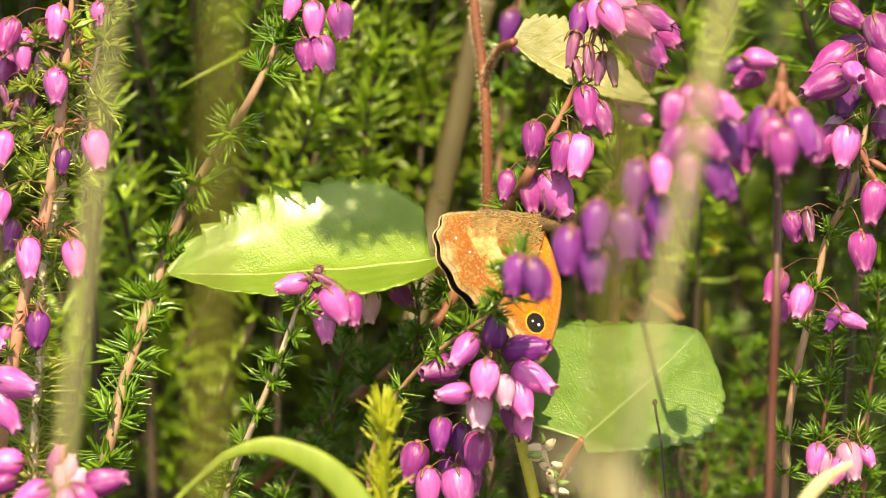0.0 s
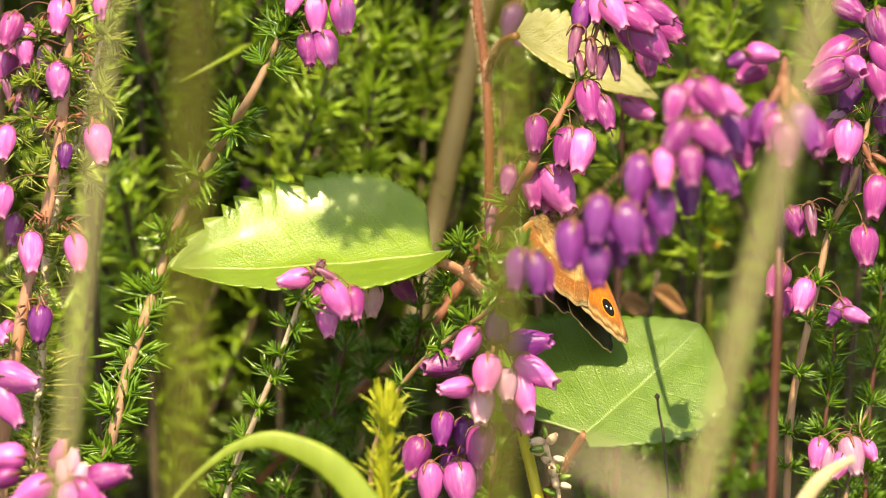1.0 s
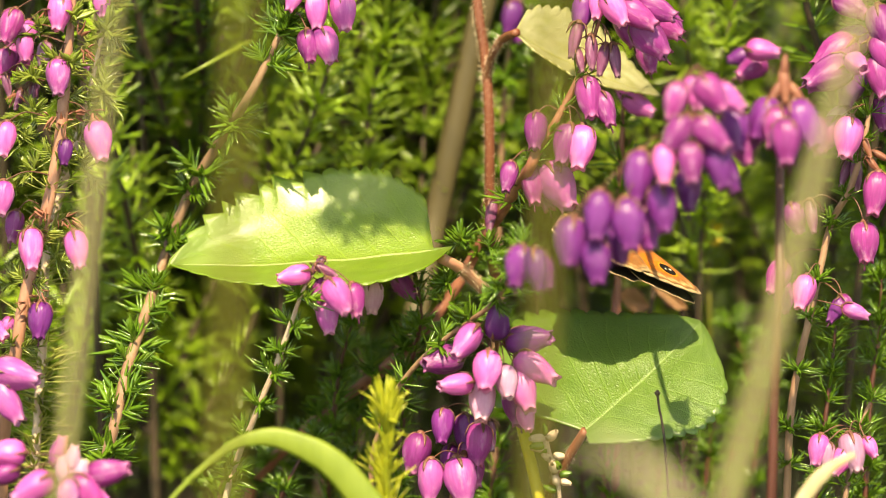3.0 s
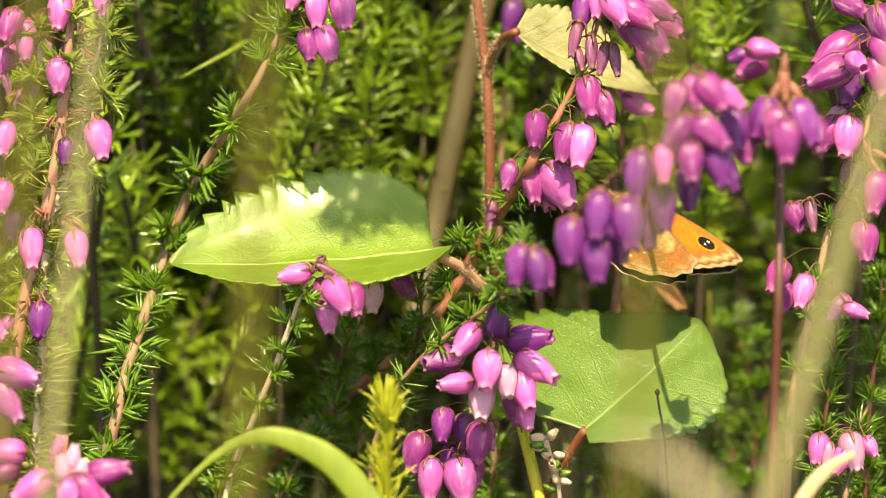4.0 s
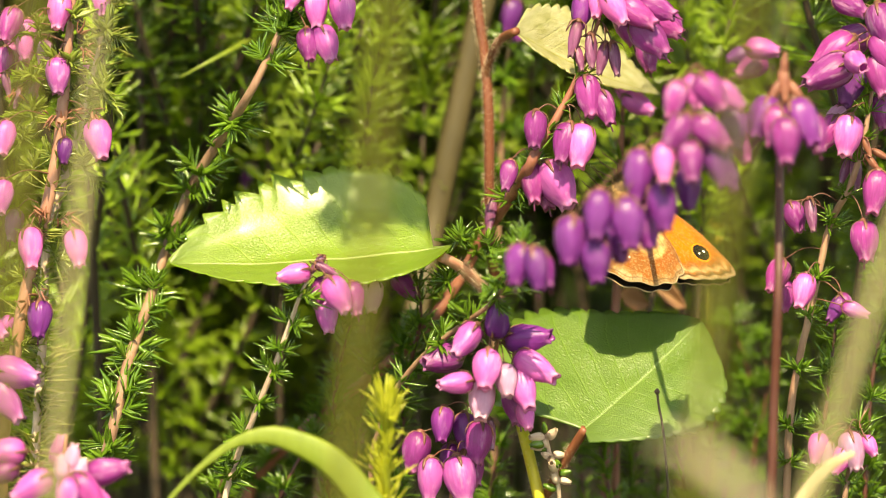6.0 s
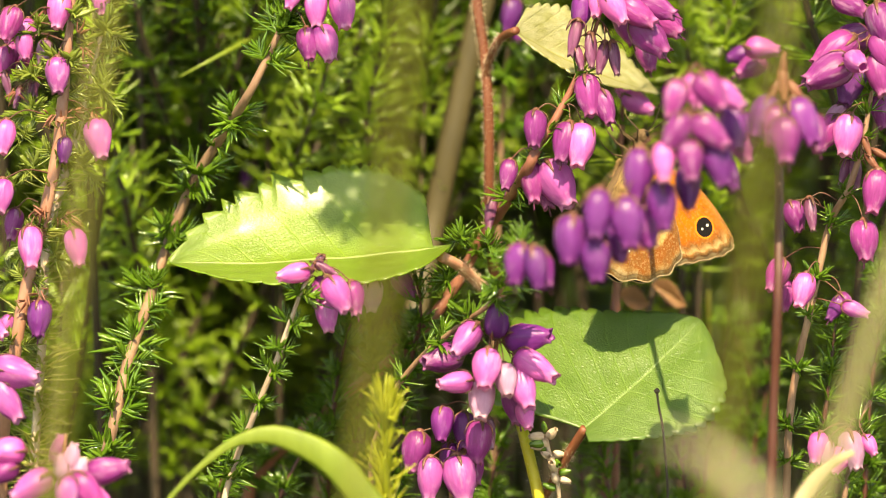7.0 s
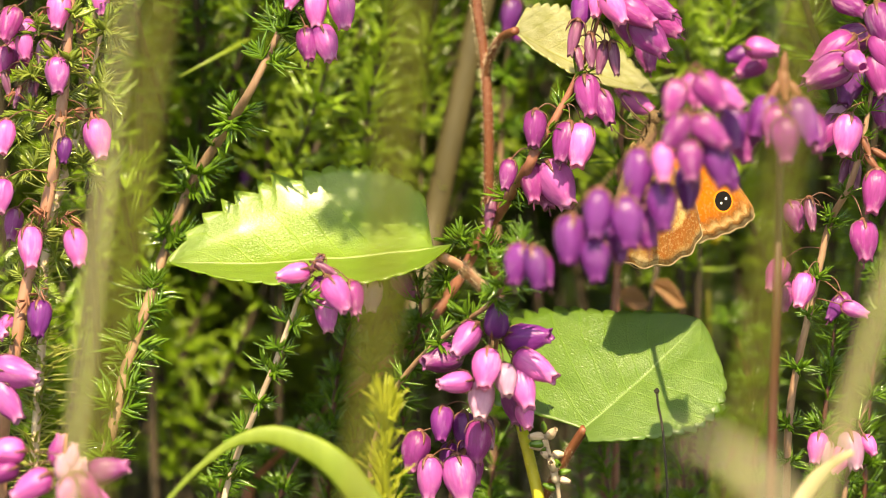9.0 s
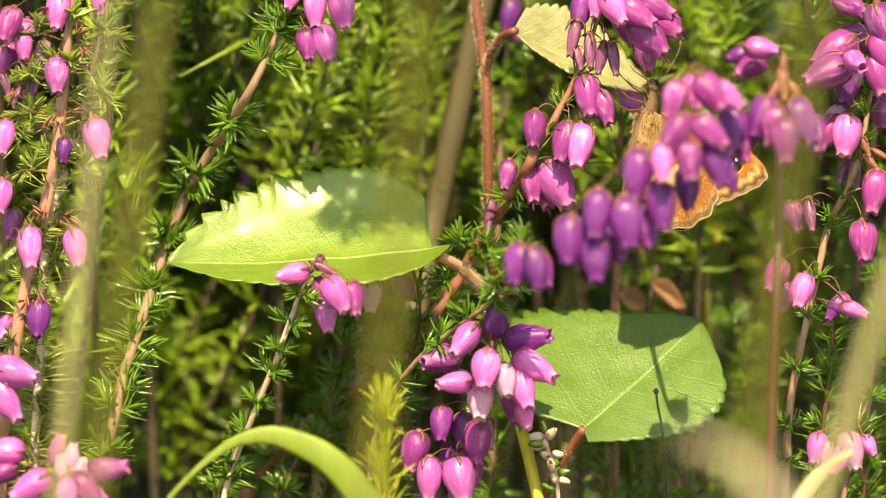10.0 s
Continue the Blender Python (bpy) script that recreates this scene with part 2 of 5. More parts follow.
M["wing_brown"] = plain("wing_dark_brown", (0.02, 0.011, 0.006), (0.04, 0.022, 0.01), 600, 0.6)
M["black"] = plain("scale_black", (0.005, 0.004, 0.004), (0.01, 0.008, 0.007), 900, 0.6, spec=0.15)
M["white"] = plain("scale_white", (0.75, 0.72, 0.66), (0.85, 0.83, 0.78), 900, 0.5)
M["ring"] = plain("scale_yellow", (0.66, 0.19, 0.012), (0.72, 0.23, 0.02), 900, 0.5)
M["fur"] = plain("fur_brown", (0.065, 0.036, 0.016), (0.18, 0.105, 0.045), 900, 0.8, stretch=(0.3, 1, 1), bump=0.9)


# ---- building tools ----
class Mesh:
    def __init__(self):
        self.v, self.f, self.m, self.uv = [], [], [], []

    def add(self, verts, faces, mat=0):
        k = len(self.v)
        self.v += [Vector(p) for p in verts]
        self.f += [tuple(i + k for i in f) for f in faces]
        self.m += [mat] * len(faces)

    def tube(self, pts, radii, sides=6, flat=1.0, across=None, cap=True, mat=0, face=None):
        """A tapering tube through pts; flat < 1 flattens it, across is its wide direction."""
        pts = [Vector(p) for p in pts]
        rings = []
        ref = Vector(across) if across else None
        for i, p in enumerate(pts):
            d = (pts[min(i + 1, len(pts) - 1)] - pts[max(i - 1, 0)]).normalized()
            if ref is None:
                ref = d.orthogonal()
            x = d.cross(face).normalized() if face else (ref - ref.dot(d) * d).normalized()
            if across is None:
                ref = x
            y = d.cross(x)
            r = radii[i] if isinstance(radii, (list, tuple)) else radii
            rings.append([p + r * (math.cos(q) * x + flat * math.sin(q) * y) for q in (2 * math.pi * j / sides for j in range(sides))])
        faces = [(i * sides + j, i * sides + (j + 1) % sides, (i + 1) * sides + (j + 1) % sides, (i + 1) * sides + j) for i in range(len(pts) - 1) for j in range(sides)]
        if cap:
            faces += [tuple(reversed(range(sides))), tuple((len(pts) - 1) * sides + j for j in range(sides))]
        self.add([q for r in rings for q in r], faces, mat)

    def data(self, name, *mats, origin=None, smooth=True):
        me = bpy.data.meshes.new(name)
        o = origin or Vector((0, 0, 0))
        me.from_pydata([tuple(p - o) for p in self.v], [], self.f)
        for m in mats:
            me.materials.append(m)
        me.polygons.foreach_set("material_index", self.m)
        me.polygons.foreach_set("use_smooth", [smooth] * len(self.f))
        if self.uv:
            layer = me.uv_layers.new(name="UVMap")
            for loop in me.loops:
                layer.data[loop.index].uv = self.uv[loop.vertex_index]
        me.update()
        return me


def part(name, data, parent=None, m=None, label=""):
    """One mesh object under a thing or a part; m is its pose in its parent's space."""
    ob = new(name, data)
    if parent:
        ob.parent = parent
    ob.matrix_basis = m or Matrix()
    return tagged(ob, label)


def thing(name, at, label, category, group="", kind=""):
    ob = new(name)
    ob.empty_display_size = 0.01
    ob.location = at
    return tagged(ob, label, category, group, kind)


def curve(pts, n=6):
    """A smooth line (Catmull-Rom) through pts."""
    p = [Vector(q) for q in pts]
    p = [2 * p[0] - p[1], *p, 2 * p[-1] - p[-2]]
    out = []
    for i in range(1, len(p) - 2):
        for k in range(n):
            t = k / n
            out.append(0.5 * (2 * p[i] + (p[i + 1] - p[i - 1]) * t + (2 * p[i - 1] - 5 * p[i] + 4 * p[i + 1] - p[i + 2]) * t * t + (3 * p[i] - p[i - 1] - 3 * p[i + 1] + p[i + 2]) * t ** 3))
    return out + [p[-2]]


def rooted(line, foot):
    """The line of places carried on down to the foot."""
    last = line[-1]
    return [*line, *(last.lerp(foot, f) for f in (.05, .16, .4, .7, 1.0))]


def frame_to(at, axis, spin=0.0):
    """A pose at a place with its z along axis."""
    return Matrix.Translation(at) @ Vector(axis).to_track_quat("Z", "Y").to_matrix().to_4x4() @ Matrix.Rotation(spin, 4, "Z")


def heading(angle, lean=0.0):
    """A direction: angle from hanging straight down, turning towards the right; lean towards the eye. Degrees."""
    a, t = radians(angle), radians(lean)
    return math.cos(t) * (math.sin(a) * RIGHT - math.cos(a) * UP) - math.sin(t) * FWD


# ---- ground ----
def build_ground():
    me = Mesh()
    n = 90
    xs = [math.copysign(abs(k / (n / 2)) ** 4, k) * 60 for k in range(-n // 2, n // 2 + 1)]
    for y in xs:
        for x in xs:
            near = math.exp(-(x * x + y * y) / 4)
            me.v.append(Vector((x, y + 0.3, 0.006 * noise.noise((x * 25, y * 25, 0)) * near + 0.05 * noise.noise((x * 0.7, y * 0.7, 3)) * (1 - near))))
    k = n + 1
    me.f = [(j * k + i, j * k + i + 1, (j + 1) * k + i + 1, (j + 1) * k + i) for j in range(n) for i in range(n)]
    me.m = [0] * len(me.f)
    part("ground", me.data("ground", M["soil"]))
    tagged(bpy.data.objects["ground"], "dark peaty heath soil with patches of moss", "ground", kind="structure")


build_ground()


# ---- bell heather ----
def bell_mesh(name, mat, length=5.4 * MM, fat=1.0, lip=1.0, seed=0):
    """An urn-shaped bell: swollen below the base, pinched at the mouth, with four small turned-out lobes and a hollow inside."""
    r = random.Random(seed)
    prof = ((0.0, 0.1), (0.03, 0.2), (0.1, 0.285), (0.22, 0.335), (0.36, 0.35), (0.52, 0.335), (0.68, 0.29), (0.8, 0.235), (0.89, 0.185), (0.94, 0.17), (1.0, 0.175),
            (0.975, 0.14), (0.9, 0.14), (0.75, 0.2), (0.5, 0.28))
    sides = 20
    me = Mesh()
    bend = r.uniform(-0.05, 0.05)
    for i, (z, rad) in enumerate(prof):
        for j in range(sides):
            q = 2 * math.pi * j / sides
            lobe = 1 + 0.055 * math.cos(4 * q) * min(1, z * 3) * (z < 0.9)
            zz = z
            if z > 0.92:
                lobe = 1 + (0.11 * lip) * math.cos(4 * q)
                zz = z + 0.032 * math.cos(4 * q)
            rr = rad * lobe * fat * (1 + 0.03 * r.uniform(-1, 1))
            me.v.append(Vector((rr * math.cos(q) + bend * z * z, rr * math.sin(q), zz)) * length)
    for i in range(len(prof) - 1):
        for j in range(sides):
            me.f.append((i * sides + j, i * sides + (j + 1) % sides, (i + 1) * sides + (j + 1) % sides, (i + 1) * sides + j))
    me.f.append(tuple(reversed(range(sides))))
    me.m = [0] * len(me.f)
    return me.data(name, mat)


def calyx_mesh(length=5.4 * MM, seed=0):
    """Four narrow pointed sepals that clasp the bell's base."""
    r = random.Random(seed)
    me = Mesh()
    for k in range(4):
        q = math.pi / 2 * k + r.uniform(-0.2, 0.2)
        out = Vector((math.cos(q), math.sin(q), 0))
        sd = Vector((-math.sin(q), math.cos(q), 0))
        n = r.uniform(0.24, 0.36)
        pts = [(out * a + Vector((0, 0, b))) * length for a, b in ((0.06, -0.03), (0.19, 0.02), (0.29, 0.1), (0.34, n * 0.7), (0.35 + r.uniform(-0.01, 0.03), n))]
        me.tube(pts, [0.05 * length, 0.06 * length, 0.05 * length, 0.035 * length, 0.008 * length], 5, 0.3, sd)
    me.tube([(0, 0, -0.08 * length), (0, 0, 0.04 * length)], [0.07 * length, 0.16 * length], 8)
    return me.data("calyx", M["calyx"])


def style_mesh(length=5.4 * MM):
    me = Mesh()
    me.tube([(0, 0, length * 0.3), (0.01 * length, 0, length * 0.95), (0.02 * length, 0, length * 1.2)], [0.1 * MM, 0.1 * MM, 0.14 * MM], 5)
    return me.data("style", M["style"])


BELLS = {k: [bell_mesh("flower_" + k, M[k], fat=f, seed=s, lip=l) for s, (f, l) in enumerate(((0.92, 1.0), (0.99, 0.7), (0.86, 1.2)))] for k in ("pink", "magenta", "violet", "pale")}
BELLS["wilted"] = [bell_mesh("flower_wilted", M["wilted"], fat=0.52, seed=7 + s, lip=0.6) for s in range(2)]
BELLS["bud"] = [bell_mesh("bud", M["bud"], fat=0.5, seed=17, lip=0.0)]
CALYX = [calyx_mesh(seed=s) for s in range(3)]
STYLE = style_mesh()


def needle(me, at, axis, out, length, thick, r, droop=0.25):
    """A needle leaf: a flattened, slightly curved spine."""
    side = axis.cross(out).normalized()
    bend = axis * r.uniform(-droop, 0.5)
    p1 = at + length * 0.5 * (out + 0.15 * bend)
    p2 = at + length * (out + 0.6 * bend).normalized()
    me.tube([at, p1, p2], [thick * 0.8, thick, thick * 0.3], 4, 0.5, side, cap=False)


def whorl_mesh(seed, count, length, thick, mat, spread=0.55, name="leaf_tuft"):
    """A tuft of needles round a node; the stem runs along z."""
    r = random.Random(seed)
    me = Mesh()
    z = Vector((0, 0, 1))
    for k in range(count):
        q = r.uniform(0, 2 * math.pi)
        up = r.uniform(-0.15, spread * 2)
        out = Vector((math.cos(q), math.sin(q), up)).normalized()
        base = Vector((math.cos(q) * 0.5 * MM, math.sin(q) * 0.5 * MM, r.uniform(-0.9, 0.9) * MM))
        needle(me, base, z, out, length * r.uniform(0.55, 1.1), thick, r)
    return me.data(name, mat)


def node_mesh(seed, mat, shoots=3, length=4.1 * MM, thick=0.42 * MM):
    """A node with short leafy side shoots, each under one or two long leaves."""
    r = random.Random(seed)
    me = Mesh()
    for k in range(shoots):
        q = 6.28 * k / shoots + r.uniform(-.5, .5)
        d = Vector((math.cos(q), math.sin(q), r.uniform(0.25, 0.8))).normalized()
        reach = r.uniform(1.8, 3.6) * MM
        me.tube([(0, 0, 0), d * reach], [0.3 * MM, 0.2 * MM], 5)
        for j in range(14):
            f = 0.3 + 0.7 * (j // 3) / 4
            o = d.orthogonal().normalized()
            o.rotate(Matrix.Rotation(2.1 * j + r.uniform(-.5, .5), 3, d))
            out = (o + d * (0.35 + 1.3 * f * r.uniform(.5, 1))).normalized()
            needle(me, d * reach * f, d, out, length * r.uniform(.6, 1.1) * (1.15 - .4 * f), thick * r.uniform(.8, 1.1), r)
        if k < 2:
            low = Vector((d.x, d.y, r.uniform(-.25, .25))).normalized()
            needle(me, Vector((0, 0, 0)), d, low, length * r.uniform(1.35, 1.75), thick * 1.1, r, 0.1)
    return me.data("leaf_tuft", mat)


TUFTS = {
    "node": [node_mesh(80 + s, M["needle"]) for s in range(6)],
    "fresh": [node_mesh(180 + s, M["needle_olive"], 3, 3.8 * MM, 0.4 * MM) for s in range(5)],
    "red": [whorl_mesh(90 + s, 6, 2.1 * MM, 0.3 * MM, M["bud"], 1.2) for s in range(3)],
    "dense": [whorl_mesh(s, 34, 5.0 * MM, 0.38 * MM, M["needle"]) for s in range(5)],
    "sparse": [whorl_mesh(20 + s, 13, 4.8 * MM, 0.31 * MM, M["needle"], 0.7) for s in range(5)],
    "pale": [whorl_mesh(40 + s, 14, 5.6 * MM, 0.24 * MM, M["needle_pale"], 0.3) for s in range(5)],
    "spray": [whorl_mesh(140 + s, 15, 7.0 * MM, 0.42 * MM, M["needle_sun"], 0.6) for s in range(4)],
    "shoot": [whorl_mesh(60 + s, 11, 5.4 * MM, 0.46 * MM, M["needle_lime"], 1.4) for s in range(3)],
}


class Heather:
    """One heather plant: a stem along a line of places, tufts of needles, and bells on short stalks."""

    def __init__(self, line, width, mat, label, seed=0, name="bell_heather", tip=0.35, group="bell heather plants"):
        self.r = random.Random(seed)
        top = [spot(*p) for p in line]
        last = top[-1]
        foot = Vector((last.x + (last.x - top[-2].x) * 1.2 + self.r.uniform(-0.01, 0.01), last.y + 0.01, 0))
        self.line = curve(rooted(top, foot - Vector((0, 0, 0.004))))
        self.base = foot
        self.root = thing(name, foot, label, "heather", group)
        n = len(self.line)
        r0 = width * UNIT / 2
        me = Mesh()
        pts = [p + 0.03 * MM * Vector((self.r.uniform(-1, 1), self.r.uniform(-1, 1), 0)) for p in self.line]
        me.tube(pts, [r0 * min(1.0, tip + (1 - tip) * i / (n * 0.2)) * (1 + 0.45 * i / n + 0.03 * self.r.uniform(-1, 1)) for i in range(n)], 9)
        part("stem", me.data("stem", M[mat], origin=foot), self.root)

    def near(self, p):
        return min(range(len(self.line)), key=lambda i: (self.line[i] - p).length)

    def tufts(self, kind, first, last, gap, scale=1.0, jitter=0.3):
        """Tufts along the stem between two heights b on the grid, gap in grid steps."""
        b = first
        while b < last:
            i = min(range(len(self.line)), key=lambda k: abs((441 - (self.line[k] - EYE).dot(UP) / (self.line[k] - EYE).dot(FWD) / STEP) - b))
            j = min(i + 1, len(self.line) - 1)
            p = self.line[i].lerp(self.line[j], self.r.random() * 0.8)
            axis = self.line[max(i - 1, 0)] - self.line[j]
            s = scale * self.r.uniform(0.8, 1.15)
            m = Matrix.Translation(p - self.base) @ frame_to((0, 0, 0), axis, self.r.uniform(0, 6.28)) @ Matrix.Diagonal((s, s, s, 1))
            part("leaf_tuft", self.r.choice(TUFTS[kind]), self.root, m)
            b += gap * (1 + jitter * self.r.uniform(-1, 1))
        return self

    def tuft(self, a, b, w, kind, angle=180, scale=1.0):
        """One tuft at a place of its own, growing along an angle."""
        m = Matrix.Translation(spot(a, b, w) - self.base) @ frame_to((0, 0, 0), heading(angle, 15), self.r.uniform(0, 6.28)) @ Matrix.Diagonal((scale, scale, scale, 1))
        part("leaf_tuft", self.r.choice(TUFTS[kind]), self.root, m)
        return self

    def bell(self, a, b, kind, angle=0, size=60, w=None, lean=10, stalk=True, calyx=True):
        """A bell whose middle is at a, b; size in grid steps."""
        axis = heading(angle, lean)
        mid = spot(a, b, self.w_at(b) if w is None else w)
        length = size * UNIT
        s = length / (5.4 * MM)
        base = mid - axis * length / 2
        m = Matrix.Translation(base - self.base) @ frame_to((0, 0, 0), axis, self.r.uniform(0, 6.28)) @ Matrix.Diagonal((s, s, s, 1))
        fl = part("bud" if kind == "bud" else "flower", self.r.choice(BELLS[kind]), self.root, m)
        if calyx:
            part("calyx", self.r.choice(CALYX), fl)
        if kind in ("magenta", "violet") and self.r.random() < 0.5:
            part("style", STYLE, fl)
        if stalk:
            i = self.near(base - axis * 2.5 * MM)
            p = self.line[i]
            if (p - base).length > 9 * MM:
                p = base + (p - base).normalized() * 7 * MM
            me = Mesh()
            me.tube(curve([p, p.lerp(base, 0.55) - axis * 1.2 * MM, base], 4), [0.11 * MM] * 8 + [0.17 * MM], 6)
            part("flower_stalk", me.data("flower_stalk", M["calyx"], origin=self.base), self.root)
        return self

    def w_at(self, b):
        i = min(range(len(self.line)), key=lambda k: abs((441 - (self.line[k] - EYE).dot(UP) / (self.line[k] - EYE).dot(FWD) / STEP) - b))
        return (self.line[i] - EYE).dot(FWD) - D - 0.002


# tall plant with a red stem and hanging pink bells
h = Heather(((134, -60, 0), (128, 20, 0), (120, 90, 0), (108, 220, 0), (95, 310, 0), (75, 400, 0), (45, 520, 0), (25, 640, 0), (5, 780, 0.005)), 19, "stem_pink",
            "red-stemmed bell heather with hanging pink bells", 1)
h.tufts("fresh", -30, 130, 70, 0.9).tufts("fresh", 150, 640, 105, 0.8)
for a, b, ang, size in ((70, 58, 220, 0.8), (185, 58, 120, 1.0), (60, 140, 200, 0.8), (178, 165, 110, 1.0), (55, 205, 210, 0.9), (40, 250, 200, 0.8), (150, 300, 120, 0.9), (60, 300, 220, 0.8), (30, 330, 200, 0.7), (100, 460, 130, 0.8), (20, 500, 210, 0.8)):
    h.tuft(a, b, .006, "fresh", ang, size)
for b in (190, 205, 380):
    h.tufts("red", b, b + 5, 30, 1.0)
for a, b, kind, ang, size, w in ((104, 22, "pink", -8, 62, -.003), (102, 135, "pink", 0, 64, -.003), (175, 248, "pink", 12, 72, -.004), (55, 440, "pink", 4, 74, -.003),
                                 (137, 440, "pink", 14, 66, -.015), (70, 566, "violet", -3, 66, -.003), (8, 245, "pink", -6, 62, -.006), (24, 400, "magenta", -10, 58, .008),
                                 (3, 350, "pink", -4, 62, -.005), (10, 578, "pink", -30, 40, .005), (45, 62, "pink", -12, 56, .008), (78, 95, "pale", -8, 46, .012),
                                 (18, 45, "magenta", -16, 64, .004), (44, 84, "pink", 6, 48, .006), (12, 150, "wilted", 10, 44, .008), (32, 175, "wilted", -14, 40, .01), (8, 112, "magenta", -4, 56, .01), (145, 112, "pink", 60, 30, .004), (20, 100, "magenta", 0, 50, .012), (42, 128, "wilted", 20, 34, .01), (62, 160, "wilted", -10, 36, .012)):
    h.bell(a, b, kind, ang, size, w)
h.bell(114, 268, "violet", -5, 46, -.004)
for a, b, ang in ((140, 62, 120), (132, 200, 70), (60, 375, 30), (110, 385, 70), (50, 530, 0), (30, 165, 0), (80, 15, 0), (150, 85, 60), (165, 198, 20), (90, 205, -60), (75, 370, -30), (125, 392, 30), (70, 520, 0)):
    h.tuft(a, b, -.003, "red", ang, 0.95)
h.tufts("pale", -30, 560, 120, 0.8)

# pale woody plant close behind it, thick with thin pale needles
h = Heather(((205, -60, .012), (165, 130, .012), (135, 250, .012), (110, 330, .012), (82, 440, .012), (76, 600, .012), (65, 760, .012), (60, 880, .012)), 14, "stem_pale",
            "pale-barked heather thick with thin yellowish needles", 2)
h.tufts("pale", -40, 860, 24).tufts("fresh", 20, 860, 120, 0.7)
h.bell(180, 8, "pink", 8, 46).bell(42, 100, "magenta", 0, 52, .016).bell(60, 170, "wilted", 10, 48, .016)

# leaning twig with big tufts and flowers at its top
h = Heather(((560, -90, 0), (520, 5, 0), (480, 90, 0), (440, 170, 0), (395, 240, .01), (345, 320, .016), (310, 400, .018), (285, 470, .018), (255, 560, .012), (225, 650, .004), (205, 740, 0), (185, 820, 0), (172, 900, 0)),
            16, "stem_tan", "leaning woody heather with dense dark green tufts and pink bells", 3)
for b in (60, 108, 200, 215, 300, 330, 415, 430, 515, 540, 612, 640, 700, 730, 790, 820):
    h.tufts("node", b, b + 5, 30)
h.tufts("sparse", 250, 850, 110, 0.7)
for a, b, kind, ang, size in ((560, 18, "pink", 4, 66), (607, 20, "pink", 6, 66), (520, -5, "pink", -20, 50), (545, 80, "magenta", 4, 58), (577, 78, "pink", 18, 66)):
    h.bell(a, b, kind, ang, size, -.004)
h.tufts("dense", -10, 40, 30, 0.8)

# slender twig under the leaf
h = Heather(((560, 475, -.012), (535, 515, -.012), (515, 570, -.01), (490, 640, -.008), (465, 700, -.006), (445, 750, -.004), (420, 810, 0), (395, 900, 0)), 9, "stem_pale",
            "slender heather twig with pale pink bells at the tip", 4)
h.tufts("node", 525, 860, 44, 0.75)
for a, b, kind, ang, size, w in ((520, 486, "pink", -78, 58, -.014), (578, 478, "wilted", 60, 44, -.013), (560, 470, "wilted", -40, 40, -.012), (598, 523, "pink", 30, 68, -.016), (628, 530, "magenta", 12, 60, -.012),
                                 (580, 560, "pink", 8, 60, -.010), (568, 520, "magenta", -12, 56, -.01), (660, 525, "pale", 0, 58, .01), (716, 507, "magenta", 40, 56, .016)):
    h.bell(a, b, kind, ang, size, w)

# long twig that crosses behind the leaf's stalk and ends in a heavy head of bells
h = Heather(((1065, 20, 0), (1030, 120, 0), (985, 210, 0), (955, 255, 0), (935, 300, 0), (890, 370, .014), (850, 430, .02), (805, 510, .022), (745, 590, .022), (680, 650, .025), (570, 735, .035), (450, 850, .045)),
            18, "stem_red", "long leaning heather with a drooping head of magenta bells", 5)
for a, b, ang, size in ((815, 428, 215, 0.8), (866, 438, 130, 0.75), (795, 500, 230, 0.8)):
    h.tuft(a, b, .008, "node", ang, size)
h.tufts("node", 425, 450, 12, 0.8).tufts("sparse", 130, 420, 40, 0.85).tufts("node", 540, 860, 42)
for a, b, kind, ang, size in ((1042, 172, "magenta", 8, 76), (1070, 192, "magenta", 18, 66), (947, 230, "magenta", -4, 66), (1028, 260, "pink", -6, 80), (1002, 255, "magenta", -12, 74), (900, 312, "magenta", -8, 56),
                              (942, 325, "magenta", 4, 72), (987, 328, "pink", 28, 92), (962, 335, "magenta", 14, 76), (1000, 340, "magenta", 24, 60)):
    h.bell(a, b, kind, ang, size, None, lean=14)
for a, b, kind, ang, size, w in ((1088, 15, "pink", 30, 66, -.008), (1058, 5, "pink", -10, 58, -.003), (1128, 25, "magenta", 60, 76, -.006), (1160, 15, "magenta", 65, 76, -.003), (1150, 68, "magenta", 40, 84, -.003), (1110, 50, "magenta", 20, 66, .002),
                                 (1175, 45, "magenta", 55, 70, .006), (1030, 20, "violet", -16, 66, 0), (1145, 100, "magenta", 10, 60, .012), (1190, 40, "magenta", 40, 50, .015), (1100, -12, "pink", 100, 60, -.004)):
    h.bell(a, b, kind, ang, size, w)
for a, b, ang, size in ((1016, 70, -14, 66), (1046, 92, 0, 62), (1066, 105, -12, 58), (1088, 106, 8, 60), (1026, 105, 14, 44), (868, 380, -8, 60)):
    h.bell(a, b, "wilted", ang, size)

# short dark twig that reaches out in front of the sapling's stalk
h = Heather(((925, 428, -.03), (905, 480, -.022), (872, 535, -.014), (805, 585, -.006), (740, 640, 0), (690, 710, .004), (660, 800, .008)), 8, "stem_tan", "thin leaning heather twig with dark green tufts", 18)
h.tufts("node", 440, 600, 36, 0.78).tufts("sparse", 440, 760, 44, 0.8)

